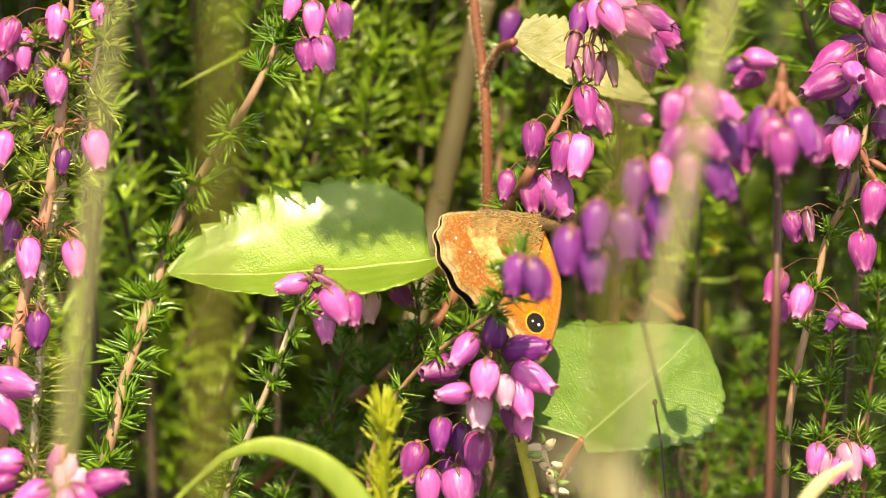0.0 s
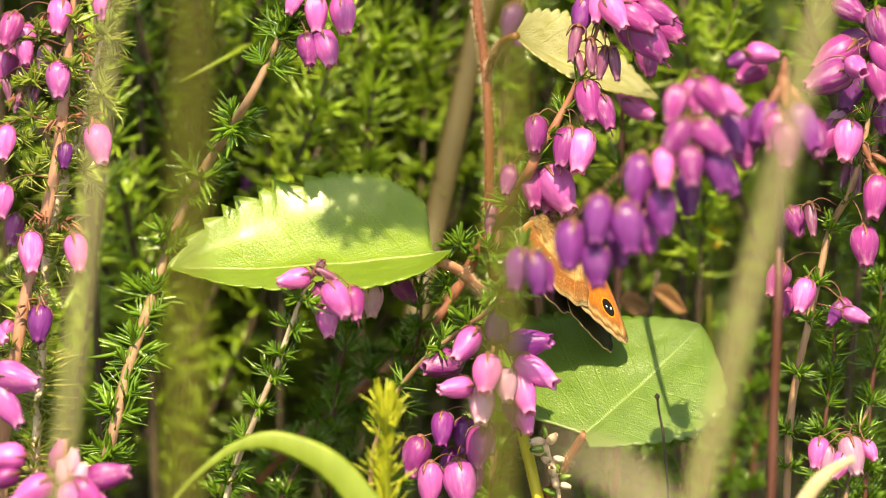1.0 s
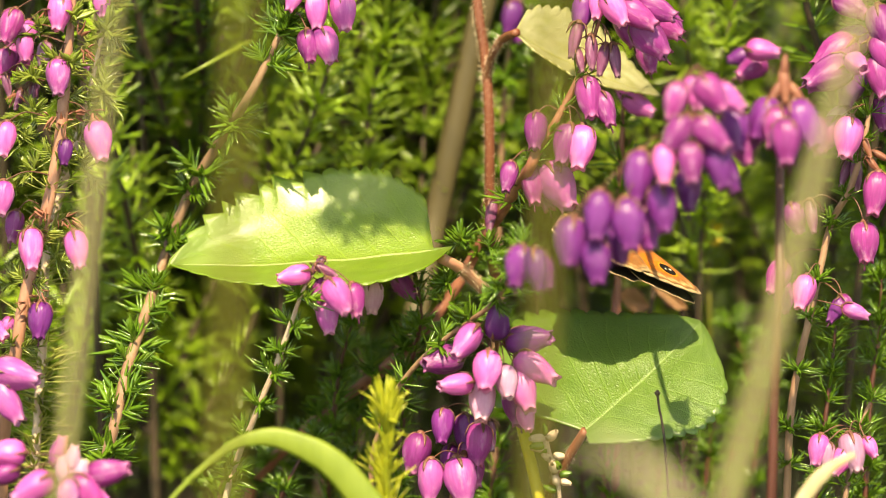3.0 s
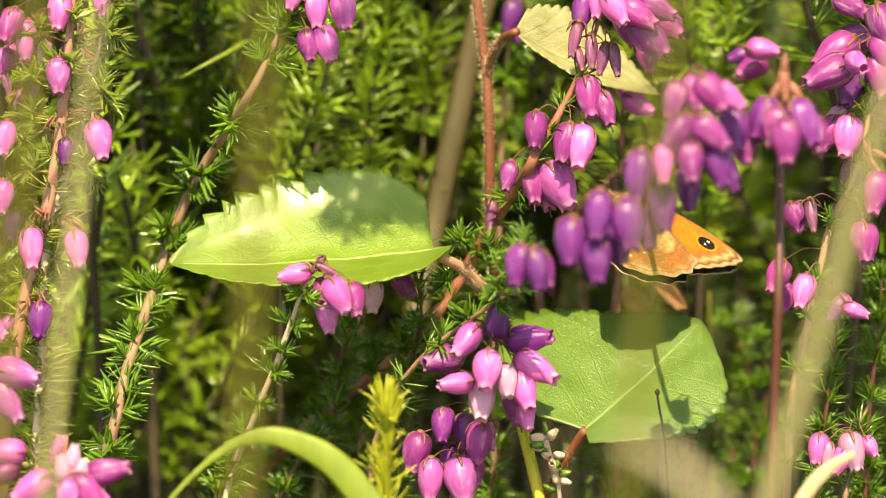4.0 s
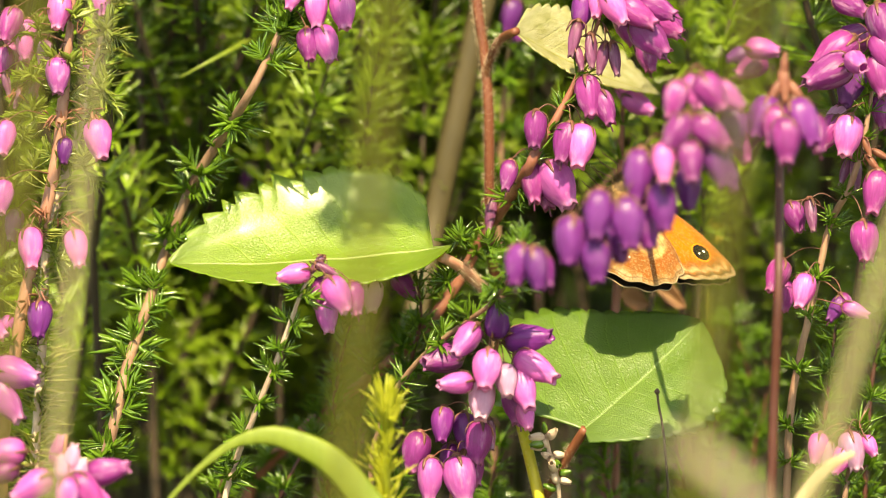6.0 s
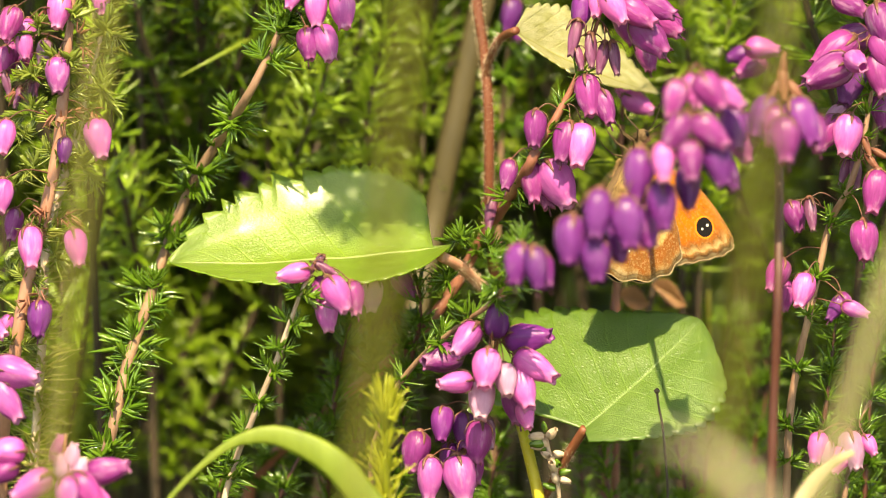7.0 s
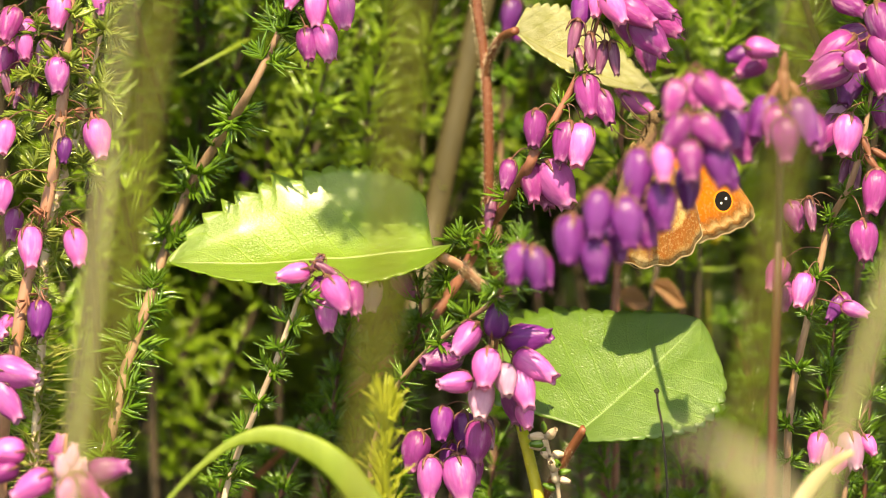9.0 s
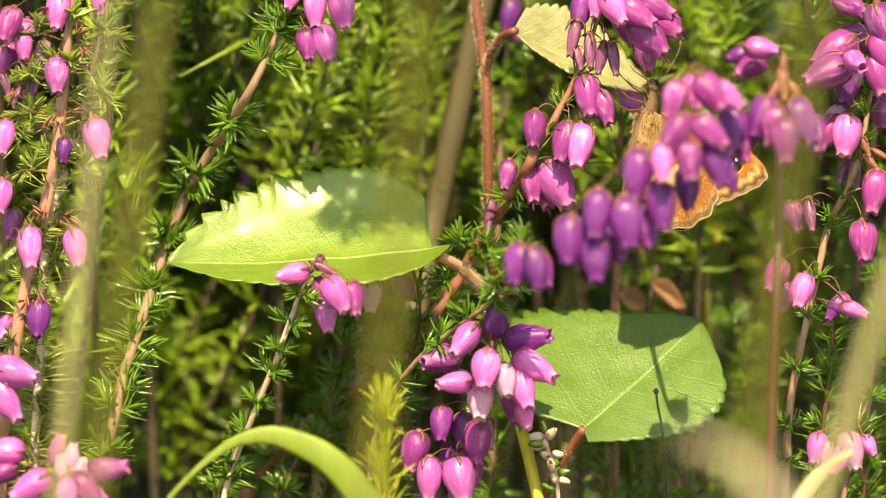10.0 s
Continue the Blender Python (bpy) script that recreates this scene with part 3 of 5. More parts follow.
# plant whose purple bells hang before the butterfly
h = Heather(((1245, 120, -.043), (1215, 240, -.040), (1165, 320, -.012), (1115, 400, .028), (1092, 500, .034), (1088, 545, .034), (1084, 640, .034), (1075, 760, .034), (1070, 900, .034)), 11, "stem_red",
            "arching bell heather with a long drooping spray of purple bells", 6)
for a, b, kind, ang, size, w in ((1195, 178, "magenta", -12, 66, -0.050), (1228, 165, "pink", 10, 60, -0.044), (1258, 165, "magenta", 30, 70, -0.052), (1288, 172, "pink", 50, 66, -0.050),
                                 (1196, 237, "magenta", -30, 72, -0.056), (1258, 235, "magenta", 50, 76, -0.056), (1175, 290, "pink", 4, 66, -0.056), (1223, 287, "magenta", 4, 68, -0.056), (1272, 290, "violet", 16, 82, -0.054),
                                 (1300, 228, "violet", 8, 76, -0.044), (1310, 260, "magenta", 20, 62, -0.042), (1132, 312, "violet", -4, 88, -0.050), (1172, 368, "violet", 4, 82, -0.052), (1218, 335, "violet", 0, 72, -0.046), (1290, 310, "violet", 25, 60, -0.048)):
    h.bell(a, b, kind, ang, size, w)
for a, b, kind, ang, size, w in ((1058, 382, "violet", -4, 84, -0.054), (1110, 397, "violet", 4, 88, -0.054), (1010, 427, "violet", -4, 82, -0.052), (1056, 460, "violet", 6, 80, -0.052), (1140, 400, "violet", 10, 80, -0.048), (1092, 430, "violet", 8, 70, -0.046)):
    h.bell(a, b, kind, ang, size, w)
for a, b, kind, ang, size, w in ((948, 477, "violet", 4, 72, -0.051), (918, 470, "violet", -8, 70, -0.049), (962, 480, "violet", 18, 62, -0.047)):
    h.bell(a, b, kind, ang, size, w, stalk=False)

# red stem crowned by a blurred ring of bells
h = Heather(((1388, 105, -.03), (1384, 200, -.03), (1380, 300, -.03), (1378, 500, -.038), (1370, 700, -.036), (1365, 880, -.035)), 14, "stem_wine",
            "upright bell heather with purple bells ringed under a red tip", 7, tip=0.9)
for a, b, kind, ang, size, w in ((1352, 210, "magenta", -20, 76, -.042), (1392, 250, "magenta", 4, 78, -.046), (1422, 218, "magenta", 22, 84, -.044), (1445, 238, "magenta", 12, 66, -.036), (1330, 235, "magenta", -20, 70, -.036), (1372, 225, "magenta", -6, 70, -.044)):
    h.bell(a, b, "violet" if a in (1352, 1422, 1330) else kind, ang, size, w)
for a, b, ang, size in ((1388, 150, 4, 60), (1370, 165, -30, 48), (1410, 165, 36, 48), (1360, 180, -40, 40), (1388, 118, 178, 46)):
    h.bell(a, b, "bud", ang, size, -.042, calyx=False)
h.bell(1350, 88, "pink", 80, 62, .026).bell(1330, 120, "magenta", -60, 62, .032).bell(1310, 100, "violet", -70, 50, .034)

# pale-stemmed plant with full heads of bells
h = Heather(((1562, 20, 0), (1548, 130, 0), (1530, 240, 0), (1505, 330, 0), (1472, 390, .003), (1452, 470, .003), (1432, 560, .004), (1412, 650, .005), (1398, 740, .006), (1392, 890, .008)), 11, "stem_tan",
            "tall pale-stemmed bell heather with full heads of magenta bells", 8)
h.tufts("sparse", 280, 420, 50, 0.8).tufts("node", 390, 860, 78, 0.62).tufts("sparse", 150, 250, 40, 0.7)
for a, b, kind, ang, size, w in ((1505, 8, "magenta", 60, 66, 0), (1560, 45, "magenta", 10, 76, -.004), (1465, 130, "magenta", -64, 92, -.006), (1478, 95, "magenta", -50, 88, -.002), (1500, 75, "magenta", -70, 80, .004), (1505, 150, "violet", -20, 80, .002),
                                 (1562, 95, "magenta", 20, 70, -.004), (1558, 135, "magenta", 14, 76, -.003), (1500, 242, "pink", -10, 74, -.006), (1468, 236, "magenta", -30, 66, 0), (1478, 205, "pale", -50, 44, .006), (1560, 200, "magenta", 8, 60, .004)):
    h.bell(a, b, kind, ang, size, w)
h.bell(1516, 112, "pink", 40, 64, -.012, lean=68)
for a, b, kind, ang, size, w in ((1550, 342, "magenta", -8, 78, -.004), (1530, 428, "magenta", 0, 72, -.003), (1408, 385, "magenta", 20, 56, .004), (1436, 382, "wilted", 6, 60, 0), (1422, 516, "pink", -12, 62, -.003), (1376, 490, "magenta", -20, 62, .006),
                                 (1480, 548, "violet", -30, 50, .003), (1515, 550, "pink", 70, 50, 0), (1498, 540, "magenta", 30, 44, .003), (1388, 525, "magenta", -10, 56, .012), (1515, 310, "wilted", 0, 60, .002), (1495, 305, "wilted", -20, 52, .004)):
    h.bell(a, b, kind, ang, size, w)
for a, b, ang in ((1535, 262, 20), (1545, 290, 40), (1560, 275, 60)):
    h.bell(a, b, "bud", ang, 36, -.003)

# low plant with pale bells, half in shade
h = Heather(((1548, 690, 0), (1520, 760, 0), (1500, 850, 0), (1492, 920, 0)), 9, "stem_tan", "small heather sprig with pale lilac bells", 9)
h.tufts("sparse", 700, 900, 40)
for a, b, kind, ang, size in ((1508, 800, "pale", 10, 70), (1488, 815, "pink", -30, 56), (1448, 795, "pink", -10, 56), (1462, 805, "pale", -6, 50), (1540, 790, "pink", 30, 40)):
    h.bell(a, b, kind, ang, size, -.003)

# front head of pink bells with a second head below it
h = Heather(((880, 560, -.006), (878, 620, -.004), (862, 700, .002), (835, 760, .002), (812, 830, .002), (800, 900, .003)), 12, "stem_red", "bell heather with a spreading star of pink bells", 10)
for a, b, kind, ang, size, w in ((783, 636, "magenta", -78, 76, -.004), (824, 604, "pink", -36, 72, -.012), (881, 566, "violet", 172, 70, -.012), (936, 601, "violet", 92, 84, -.010), (948, 652, "pink", 56, 84, -.012), (862, 655, "pink", -4, 72, -.016),
                                 (806, 680, "pink", -80, 62, -.016), (852, 710, "pale", -6, 72, -.012), (925, 690, "pink", 16, 80, -.012), (930, 738, "pink", 12, 50, -.010), (915, 715, "magenta", 10, 76, -.006), (895, 675, "pale", 4, 60, -.014)):
    h.bell(a, b, kind, ang, size, w, lean=22)
for a, b, kind, ang, size, w in ((782, 752, "violet", -6, 62, 0), (762, 850, "pink", 0, 76, -.006), (815, 850, "pink", 10, 84, -.006), (847, 785, "magenta", -6, 76, -.003), (735, 802, "magenta", -14, 74, 0), (822, 765, "violet", 0, 66, .002), (868, 770, "wilted", 6, 56, 0), (795, 815, "violet", -10, 60, .003), (835, 830, "magenta", 14, 66, .003)):
    h.bell(a, b, kind, ang, size, w)

# near head of bells low at the edge
h = Heather(((118, 770, -.03), (112, 850, -.03), (105, 960, -.03)), 15, "stem_red", "low bell heather with a crown of rosy bells and buds", 11)
for a, b, kind, ang, size, w in ((190, 835, "magenta", 100, 76, -.032), (55, 862, "pink", -60, 76, -.034), (155, 872, "magenta", 40, 76, -.036), (10, 800, "pink", -90, 66, -.03), (3, 838, "magenta", -70, 60, -.03), (120, 880, "pink", -4, 66, -.038), (105, 800, "magenta", 172, 56, -.028), (175, 885, "pink", 60, 60, -.034)):
    h.bell(a, b, kind, ang, size, w)
for a, b, ang in ((128, 810, 170), (112, 830, 190), (140, 835, 160), (126, 850, 178)):
    h.bell(a, b, "pale", ang, 46, -.034, calyx=False)
h = Heather(((-8, 600, -.01), (-12, 700, -.01), (-14, 900, -.01)), 12, "stem_red", "bell heather with two bright pink bells reaching out", 12)
h.bell(28, 662, "pink", 74, 84, -.014).bell(14, 712, "pink", 38, 82, -.014).bell(-14, 580, "pink", 50, 60, -.01)

# upright yellow-green shoot
h = Heather(((680, 700, -.03), (682, 760, -.03), (684, 860, -.03), (688, 930, -.03)), 12, "stem_lime", "soft yellow-green heather shoot with upright needles", 13)
h.tufts("shoot", 705, 900, 20, 1.0)

# unseen tall plant bending in from the side, added so its leafy tip shades the large leaf
h = Heather(((800, -975, -.082), (720, -1000, -.082), (640, -1010, -.082), (540, -1030, -.082), (320, -1040, -.08), (60, -800, -.078), (-150, -300, -.075), (-220, 400, -.072), (-230, 900, -.07)), 8, "stem_tan",
            "unseen tall heather added to shade the large leaf, leafy at its tip", 14)
for k in range(20):
    h.tuft(548 + 12.5 * k, (-985, -945, -962)[k % 3], -.082 + .003 * (k % 4 - 1.5), "dense", 90, 1.05)

# out-of-focus plants further back
h = Heather(((470, 180, .074), (455, 270, .074), (440, 350, .08), (425, 470, .11), (415, 650, .15)), 7, "stem_dark", "heather half hidden in the thicket with one violet bell", 15)
h.bell(440, 312, "violet", -20, 52, .07).tufts("node", 200, 300, 60)
h = Heather(((930, -30, .05), (905, 60, .05), (890, 200, .055), (880, 500, .06), (870, 900, .06)), 9, "stem_tan", "heather in the thicket with dark violet bells", 16)
h.bell(905, 30, "violet", -10, 66, .048).bell(918, 58, "violet", 20, 56, .05).tufts("node", 80, 900, 70)
h = Heather(((1105, 120, .03), (1102, 200, .03), (1098, 300, .032), (1092, 500, .034), (1090, 900, .036)), 12, "stem_red", "upright red heather stem with pale pink bells", 17)
h.bell(1130, 185, "pink", 60, 62, .026).bell(1110, 165, "pink", 20, 56, .03).tufts("sparse", 220, 420, 50)

# sunlit sprigs just behind, with open sprays of long needles
for seed, line in enumerate((((600, 20, .04), (580, 120, .042), (545, 230, .045), (512, 310, .05), (500, 430, .06)), ((700, -30, .05), (672, 100, .05), (650, 220, .05), (640, 420, .055)), ((440, -40, .06), (452, 60, .06), (470, 200, .06), (480, 420, .065)),
                             ((1310, -30, .045), (1280, 90, .045), (1262, 220, .048), (1240, 420, .055)), ((1200, -40, .055), (1212, 60, .055), (1225, 160, .06), (1230, 300, .06)),
                             ((760, 60, .06), (752, 180, .06), (745, 330, .06)))):
    h = Heather(line, 8, "stem_dark", "fresh green heather sprig with open sprays of long needles", 60 + seed, name="heather_sprig", group="fresh heather sprigs")
    h.tufts("spray", line[0][1], line[-1][1] + 60, 36, 1.05)

# thin sprigs in the shade
for seed, line in enumerate((((1290, 560, .06), (1330, 690, .06), (1302, 780, .06), (1280, 900, .06)), ((1480, 560, .012), (1470, 660, .012), (1455, 780, .012), (1440, 900, .012)), ((1340, 600, .06), (1360, 680, .06), (1335, 800, .06), (1330, 900, .06)),
                             ((1560, 480, .02), (1555, 600, .02), (1540, 700, .02), (1530, 900, .02)), ((625, 560, .02), (600, 660, .024), (585, 780, .026), (580, 900, .03)), ((420, 780, .02), (400, 830, .02), (380, 930, .02)), ((560, 770, .02), (520, 830, .02), (480, 930, .02)), ((730, 470, .014), (745, 560, .016), (720, 680, .02), (700, 900, .02)),
                             ((1060, 785, .03), (1075, 850, .03), (1080, 930, .03)), ((1125, 790, .04), (1118, 850, .04), (1110, 930, .04)), ((1195, 775, .03), (1210, 850, .03), (1216, 930, .03)), ((885, 780, .03), (872, 850, .03), (865, 930, .03)),
                             ((1265, 735, .045), (1252, 820, .045), (1240, 930, .045)), ((1025, 800, .05), (1030, 860, .05), (1040, 930, .05)), ((655, 610, .03), (640, 700, .03), (625, 820, .03), (620, 930, .03)), ((1160, 780, .055), (1165, 850, .055), (1160, 930, .055)))):
    h = Heather(line, 8, "stem_wine", "thin heather sprig with small green tufts in the shade", 30 + seed, name="heather_sprig", group="thin heather sprigs")
    h.tufts("sparse", line[0][1], 900, 34, 0.85).tufts("node", line[0][1], 900, 90, 0.7)


# dry seed head beside the sapling's stem
def seed_head():
    line = curve([spot(965, 770, 0), spot(972, 800, 0), spot(985, 840, 0), spot(992, 900, .002)])
    foot = Vector((line[-1].x + .004, line[-1].y, 0))
    root = thing("dry_flower", foot, "small dry heather flower head with pale husks", "dried flower")
    me = Mesh()
    me.tube([*line, foot], [0.35 * MM] * len(line) + [0.6 * MM], 7)
    part("stem", me.data("stem", M["stem_pale"], origin=foot), root)
    r = random.Random(12)
    for k in range(16):
        p = line[min(len(line) - 1, k)]
        o = Vector((r.uniform(-1, 1), r.uniform(-1, .3), r.uniform(-.2, 1))).normalized()
        s = r.uniform(.3, .5)
        m = Matrix.Translation(p + o * .4 * MM - foot) @ frame_to((0, 0, 0), o) @ Matrix.Diagonal((s, s, s, 1))
        part("husk", BELLS["husk"][0] if k % 3 else BELLS["husk"][1], root, m)


BELLS["husk"] = [bell_mesh("husk", M["stem_pale"], fat=0.9, seed=31), bell_mesh("husk", M["needle"], fat=0.8, seed=32)]
seed_head()


def dark_stalk():
    line = curve([spot(1163, 694, -.01), spot(1166, 720, -.01), spot(1174, 765, -.01), spot(1182, 860, -.01)])
    foot = Vector((line[-1].x + .004, line[-1].y, 0))
    root = thing("dead_twig", foot, "thin dark dead twig with a knobbed tip", "twig")
    me = Mesh()
    me.tube([*line, foot], [0.2 * MM] * len(line) + [0.5 * MM], 6)
    part("stem", me.data("stem", M["stem_dark"], origin=foot), root)
    me = Mesh()
    me.tube([line[0] + UP * .5 * MM, line[0], line[0] - UP * .5 * MM], [.15 * MM, .5 * MM, .2 * MM], 8)
    part("knob", me.data("knob", M["stem_dark"], origin=foot), root)


dark_stalk()


def yellow_flower():
    """A small yellow flower on a thin stalk, deep in the thicket."""
    top = spot(1255, 412, .06)
    foot = Vector((top.x + .006, top.y + .004, 0))
    root = thing("yellow_flower", foot, "small yellow flower on a thin green stalk", "flower")
    me = Mesh()
    me.tube(curve(rooted([top + UP * .002, top - UP * .004, top - UP * .012], foot)), 0.4 * MM, 6)
    part("stalk", me.data("stalk", M["grass_olive"], origin=foot), root)
    me = Mesh()
    me.tube([(0, 0, 0), (0, 0, 1.2 * MM), (0, 0, 2.4 * MM), (0, 0, 3 * MM)], [.4 * MM, 1.3 * MM, 1.1 * MM, .2 * MM], 8, 0.35)
    data = me.data("petal", M["yellow"])
    for k in range(5):
        d = heading(40 + 72 * k, 35)
        part("petal", data, root, Matrix.Translation(top - foot) @ frame_to((0, 0, 0), d))


yellow_flower()


# ---- sapling with toothed leaves ----
def hairs(me, line, radius, count, length, r):
    for _ in range(count):
        i = r.randrange(len(line) - 1)
        p = line[i].lerp(line[i + 1], r.random())
        d = (line[i + 1] - line[i]).normalized()
        o = (d.orthogonal().normalized())
        o.rotate(Matrix.Rotation(r.uniform(0, 6.28), 3, d))
        o = (o + d * r.uniform(-0.4, 0.2)).normalized()
        me.tube([p + o * radius * 0.8, p + o * (radius + length * r.uniform(0.5, 1))], [0.025 * MM, 0.01 * MM], 3, cap=False)


def hairy_stem(parent, base, pts, width, mat, seed, name="stem", taper=1.0, hair=900):
    line = curve([spot(*p) for p in pts] if len(pts[0]) == 3 and isinstance(pts[0], tuple) else pts)
    me = Mesh()
    n = len(line)
    me.tube(line, [width * UNIT / 2 * (1 + (taper - 1) * i / n) for i in range(n)], 12)
    st = part(name, me.data(name, M[mat], origin=base), parent)
    me = Mesh()
    hairs(me, line[:max(8, int(n * 0.75))], width * UNIT / 2, hair, 0.75 * MM, random.Random(seed))
    part("hairs", me.data("hairs", M["hair"], origin=base), st)
    return st


def leaf_mesh(base, tip, up, low, up_w, low_w, profile_up, profile_low, teeth, bow, origin, mat, seed, tooth=0.13, up_edge=None, points=None, lobe=0.0):
    """A toothed leaf folded along its midrib: up and low are the directions of its halves, the widths in grid steps.
    up_edge is the direction at the rim of the upper half; points gives the share of its length at which each tooth of that half stands."""
    r = random.Random(seed)
    axis = tip - base
    length = axis.length
    face = (up - low).normalized()
    nrm = axis.normalized().cross(face).normalized()
    if nrm.dot(-FWD) < 0:
        nrm.negate()
    n, m = 120, 12
    me = Mesh()
    for i in range(n + 1):
        s = i / n
        mid = base + axis * s + nrm * (-bow * length * 4 * s * (1 - s))
        for side in range(-m, m + 1):
            d, wd, pr = (up, up_w, profile_up) if side > 0 else (low, low_w, profile_low)
            q = abs(side) / m
            hw = float(np.interp(s, *zip(*pr))) * wd * UNIT
            big = 0.0
            if points and side > 0:
                saw = float(np.interp(s, points, range(len(points)))) % 1.0
                big = max(0.0, min(1.0, (s - 0.42) / 0.15))
            else:
                saw = (s * teeth) % 1.0
            bite = ((saw - 0.4) * 0.22 * big + (abs(math.sin(math.pi * saw)) - 0.6) * tooth * (1 - big)) * q ** 12
            fwd = q ** 12 * saw * length * (0.006 + 0.016 * big)
            out = d * q
            if side > 0 and up_edge:
                out = d * q + (up_edge - d) * q * q * (0.16 + 0.45 * s)
            lift = 0.03 * hw * math.sin(math.pi * q) * (0 if up_edge else 1) + 0.0015 * hw * math.sin(9 * 2 * math.pi * (s - 0.25 * q)) * q * (1 - q) * 4
            fwd -= (lobe if side > 0 else 0.1 * lobe) * length * q * (1 - s) ** 5
            p = mid + out * (hw * (1 + bite)) + axis.normalized() * fwd + nrm * (lift + 0.03 * hw * noise.noise((s * 5 + seed, side * 0.25, 0)))
            me.v.append(p)
            me.uv.append((s, 0.5 + 0.5 * side / m))
    k = 2 * m + 1
    me.f = [(i * k + j, i * k + j + 1, (i + 1) * k + j + 1, (i + 1) * k + j) for i in range(n) for j in range(2 * m)]
    me.m = [0] * len(me.f)
    return me.data("leaf", M[mat], origin=origin)


def add_leaf(parent, base_at, *a, label=""):
    ob = part("leaf", leaf_mesh(*a), parent, label=label)
    so = ob.modifiers.new("thickness", "SOLIDIFY")
    so.thickness, so.offset = 0.22 * MM, 0
    return ob


def build_sapling():
    foot = Vector((spot(960, 900, 0.004).x + 0.004, spot(960, 900, 0.004).y, 0))
    root = thing("sapling", foot, "hairy red-stemmed sapling with three toothed green leaves", "sapling")
    upper = [(838, -70, .016), (846, 20, .016), (858, 100, .016), (865, 200, .016), (866, 330, .018), (867, 420, .02), (882, 530, .024), (900, 620, .024), (908, 690, .016)]
    hairy_stem(root, foot, upper, 18, "stem_salmon", 1, taper=1.1, hair=1500)
    lower = [spot(908, 690, .016), spot(926, 765, .006), spot(942, 830, .004), spot(956, 900, .004), *rooted([spot(956, 900, .004)], foot)[1:]]
    hairy_stem(root, foot, lower, 20, "stem_green", 5, taper=1.2, hair=400)
    hairy_stem(root, foot, [(860, 140, .016), (867, 108, .014), (878, 82, .011), (893, 65, .008), (914, 56, .004)], 15, "stem_salmon", 2, "leaf_stalk", hair=300)
    hairy_stem(root, foot, [(884, 530, .024), (850, 506, .014), (815, 474, .008), (780, 455, .004)], 20, "stem_rose", 3, "leaf_stalk", hair=900)
    hairy_stem(root, foot, [(955, 895, .006), (985, 845, .003), (1010, 800, 0), (1036, 760, -.0028)], 17, "stem_salmon", 4, "leaf_stalk", hair=300)
    # large leaf lit from above
    add_leaf(root, foot, spot(800, 435, .004), spot(303, 467, .005), (UP * 0.62 + FWD * 0.78), (UP * -0.25 - FWD * 0.96), 224, 172,
             ((0, 0), (.07, .02), (.082, .35), (.09, .58), (.11, .66), (.16, .8), (.24, .95), (.32, 1), (.41, 1.0), (.5, .92), (.63, .84), (.766, .66), (.884, .43), (.95, .22), (1, 0)),
             ((0, 0), (.06, .5), (.12, .8), (.2, .95), (.35, 1), (.6, .9), (.8, .6), (.92, .28), (1, 0)), 15, 0.03, foot, "leaf", 1, 0.075, (UP * 0.98 + FWD * 0.2),
             (0, .09, .13, .17, .21, .25, .29, .33, .37, .41, .46, .53, .638, .69, .775, .81, .88, .94, 1.0))
    # second leaf, lower and half shaded
    plane = UP + FWD * 1.0
    add_leaf(root, foot, spot(1034, 762, -.0028), spot(1240, 568, .0145), RIGHT * -.68 + plane * .73, RIGHT * .68 - plane * .73, 224, 134,
             ((0, .62), (.06, .86), (.12, .96), (.22, 1), (.3, .98), (.41, .88), (.5, .75), (.58, .63), (.74, .43), (.85, .28), (.95, .12), (1, 0)),
             ((0, .16), (.1, .34), (.2, .51), (.31, .68), (.51, .96), (.65, 1), (.78, .93), (.86, .78), (.93, .48), (.98, .2), (1, 0)), 15, 0.03, foot, "leaf_deep", 2, 0.06, None, None, 0.3)
    # yellowing leaf at the top
    add_leaf(root, foot, spot(910, 57, .004), spot(1168, 168, .026), (UP * 0.8 + RIGHT * 0.25 + FWD * 0.5), (UP * -0.3 - FWD * 0.95), 112, 80,
             ((0, 0), (.03, .5), (.1, .72), (.25, .92), (.45, 1), (.7, .62), (.88, .25), (1, 0)), ((0, 0), (.15, .5), (.4, .9), (.7, .6), (1, 0)), 16, 0.04, foot, "leaf_pale", 3, label="pale yellowing folded leaf")


build_sapling()


def dead_leaf():
    """A withered brown leaf still hanging on its dead shoot."""
    line = [spot(1165, 470, .05), spot(1150, 560, .05), spot(1140, 700, .052), spot(1135, 900, .055)]
    foot = Vector((line[-1].x, line[-1].y, 0))
    root = thing("dead_shoot", foot, "dead brown shoot with two withered leaves", "dead plant")
    me = Mesh()
    me.tube(curve(rooted(line, foot)), 0.5 * MM, 7)
    part("stem", me.data("stem", M["stem_dark"], origin=foot), root)
    prof = ((0, 0), (.15, .6), (.4, 1), (.7, .7), (1, 0))
    for a, b, c, d in ((1155, 505, 1215, 545), (1150, 540, 1095, 522)):
        add_leaf(root, foot, spot(a, b, .049), spot(c, d, .045), (UP * .9 - FWD * .4), (UP * -.8 - FWD * .6), 30, 26, prof, prof, 9, .08, foot, "leaf_dead", 7, label="withered brown leaf")


dead_leaf()


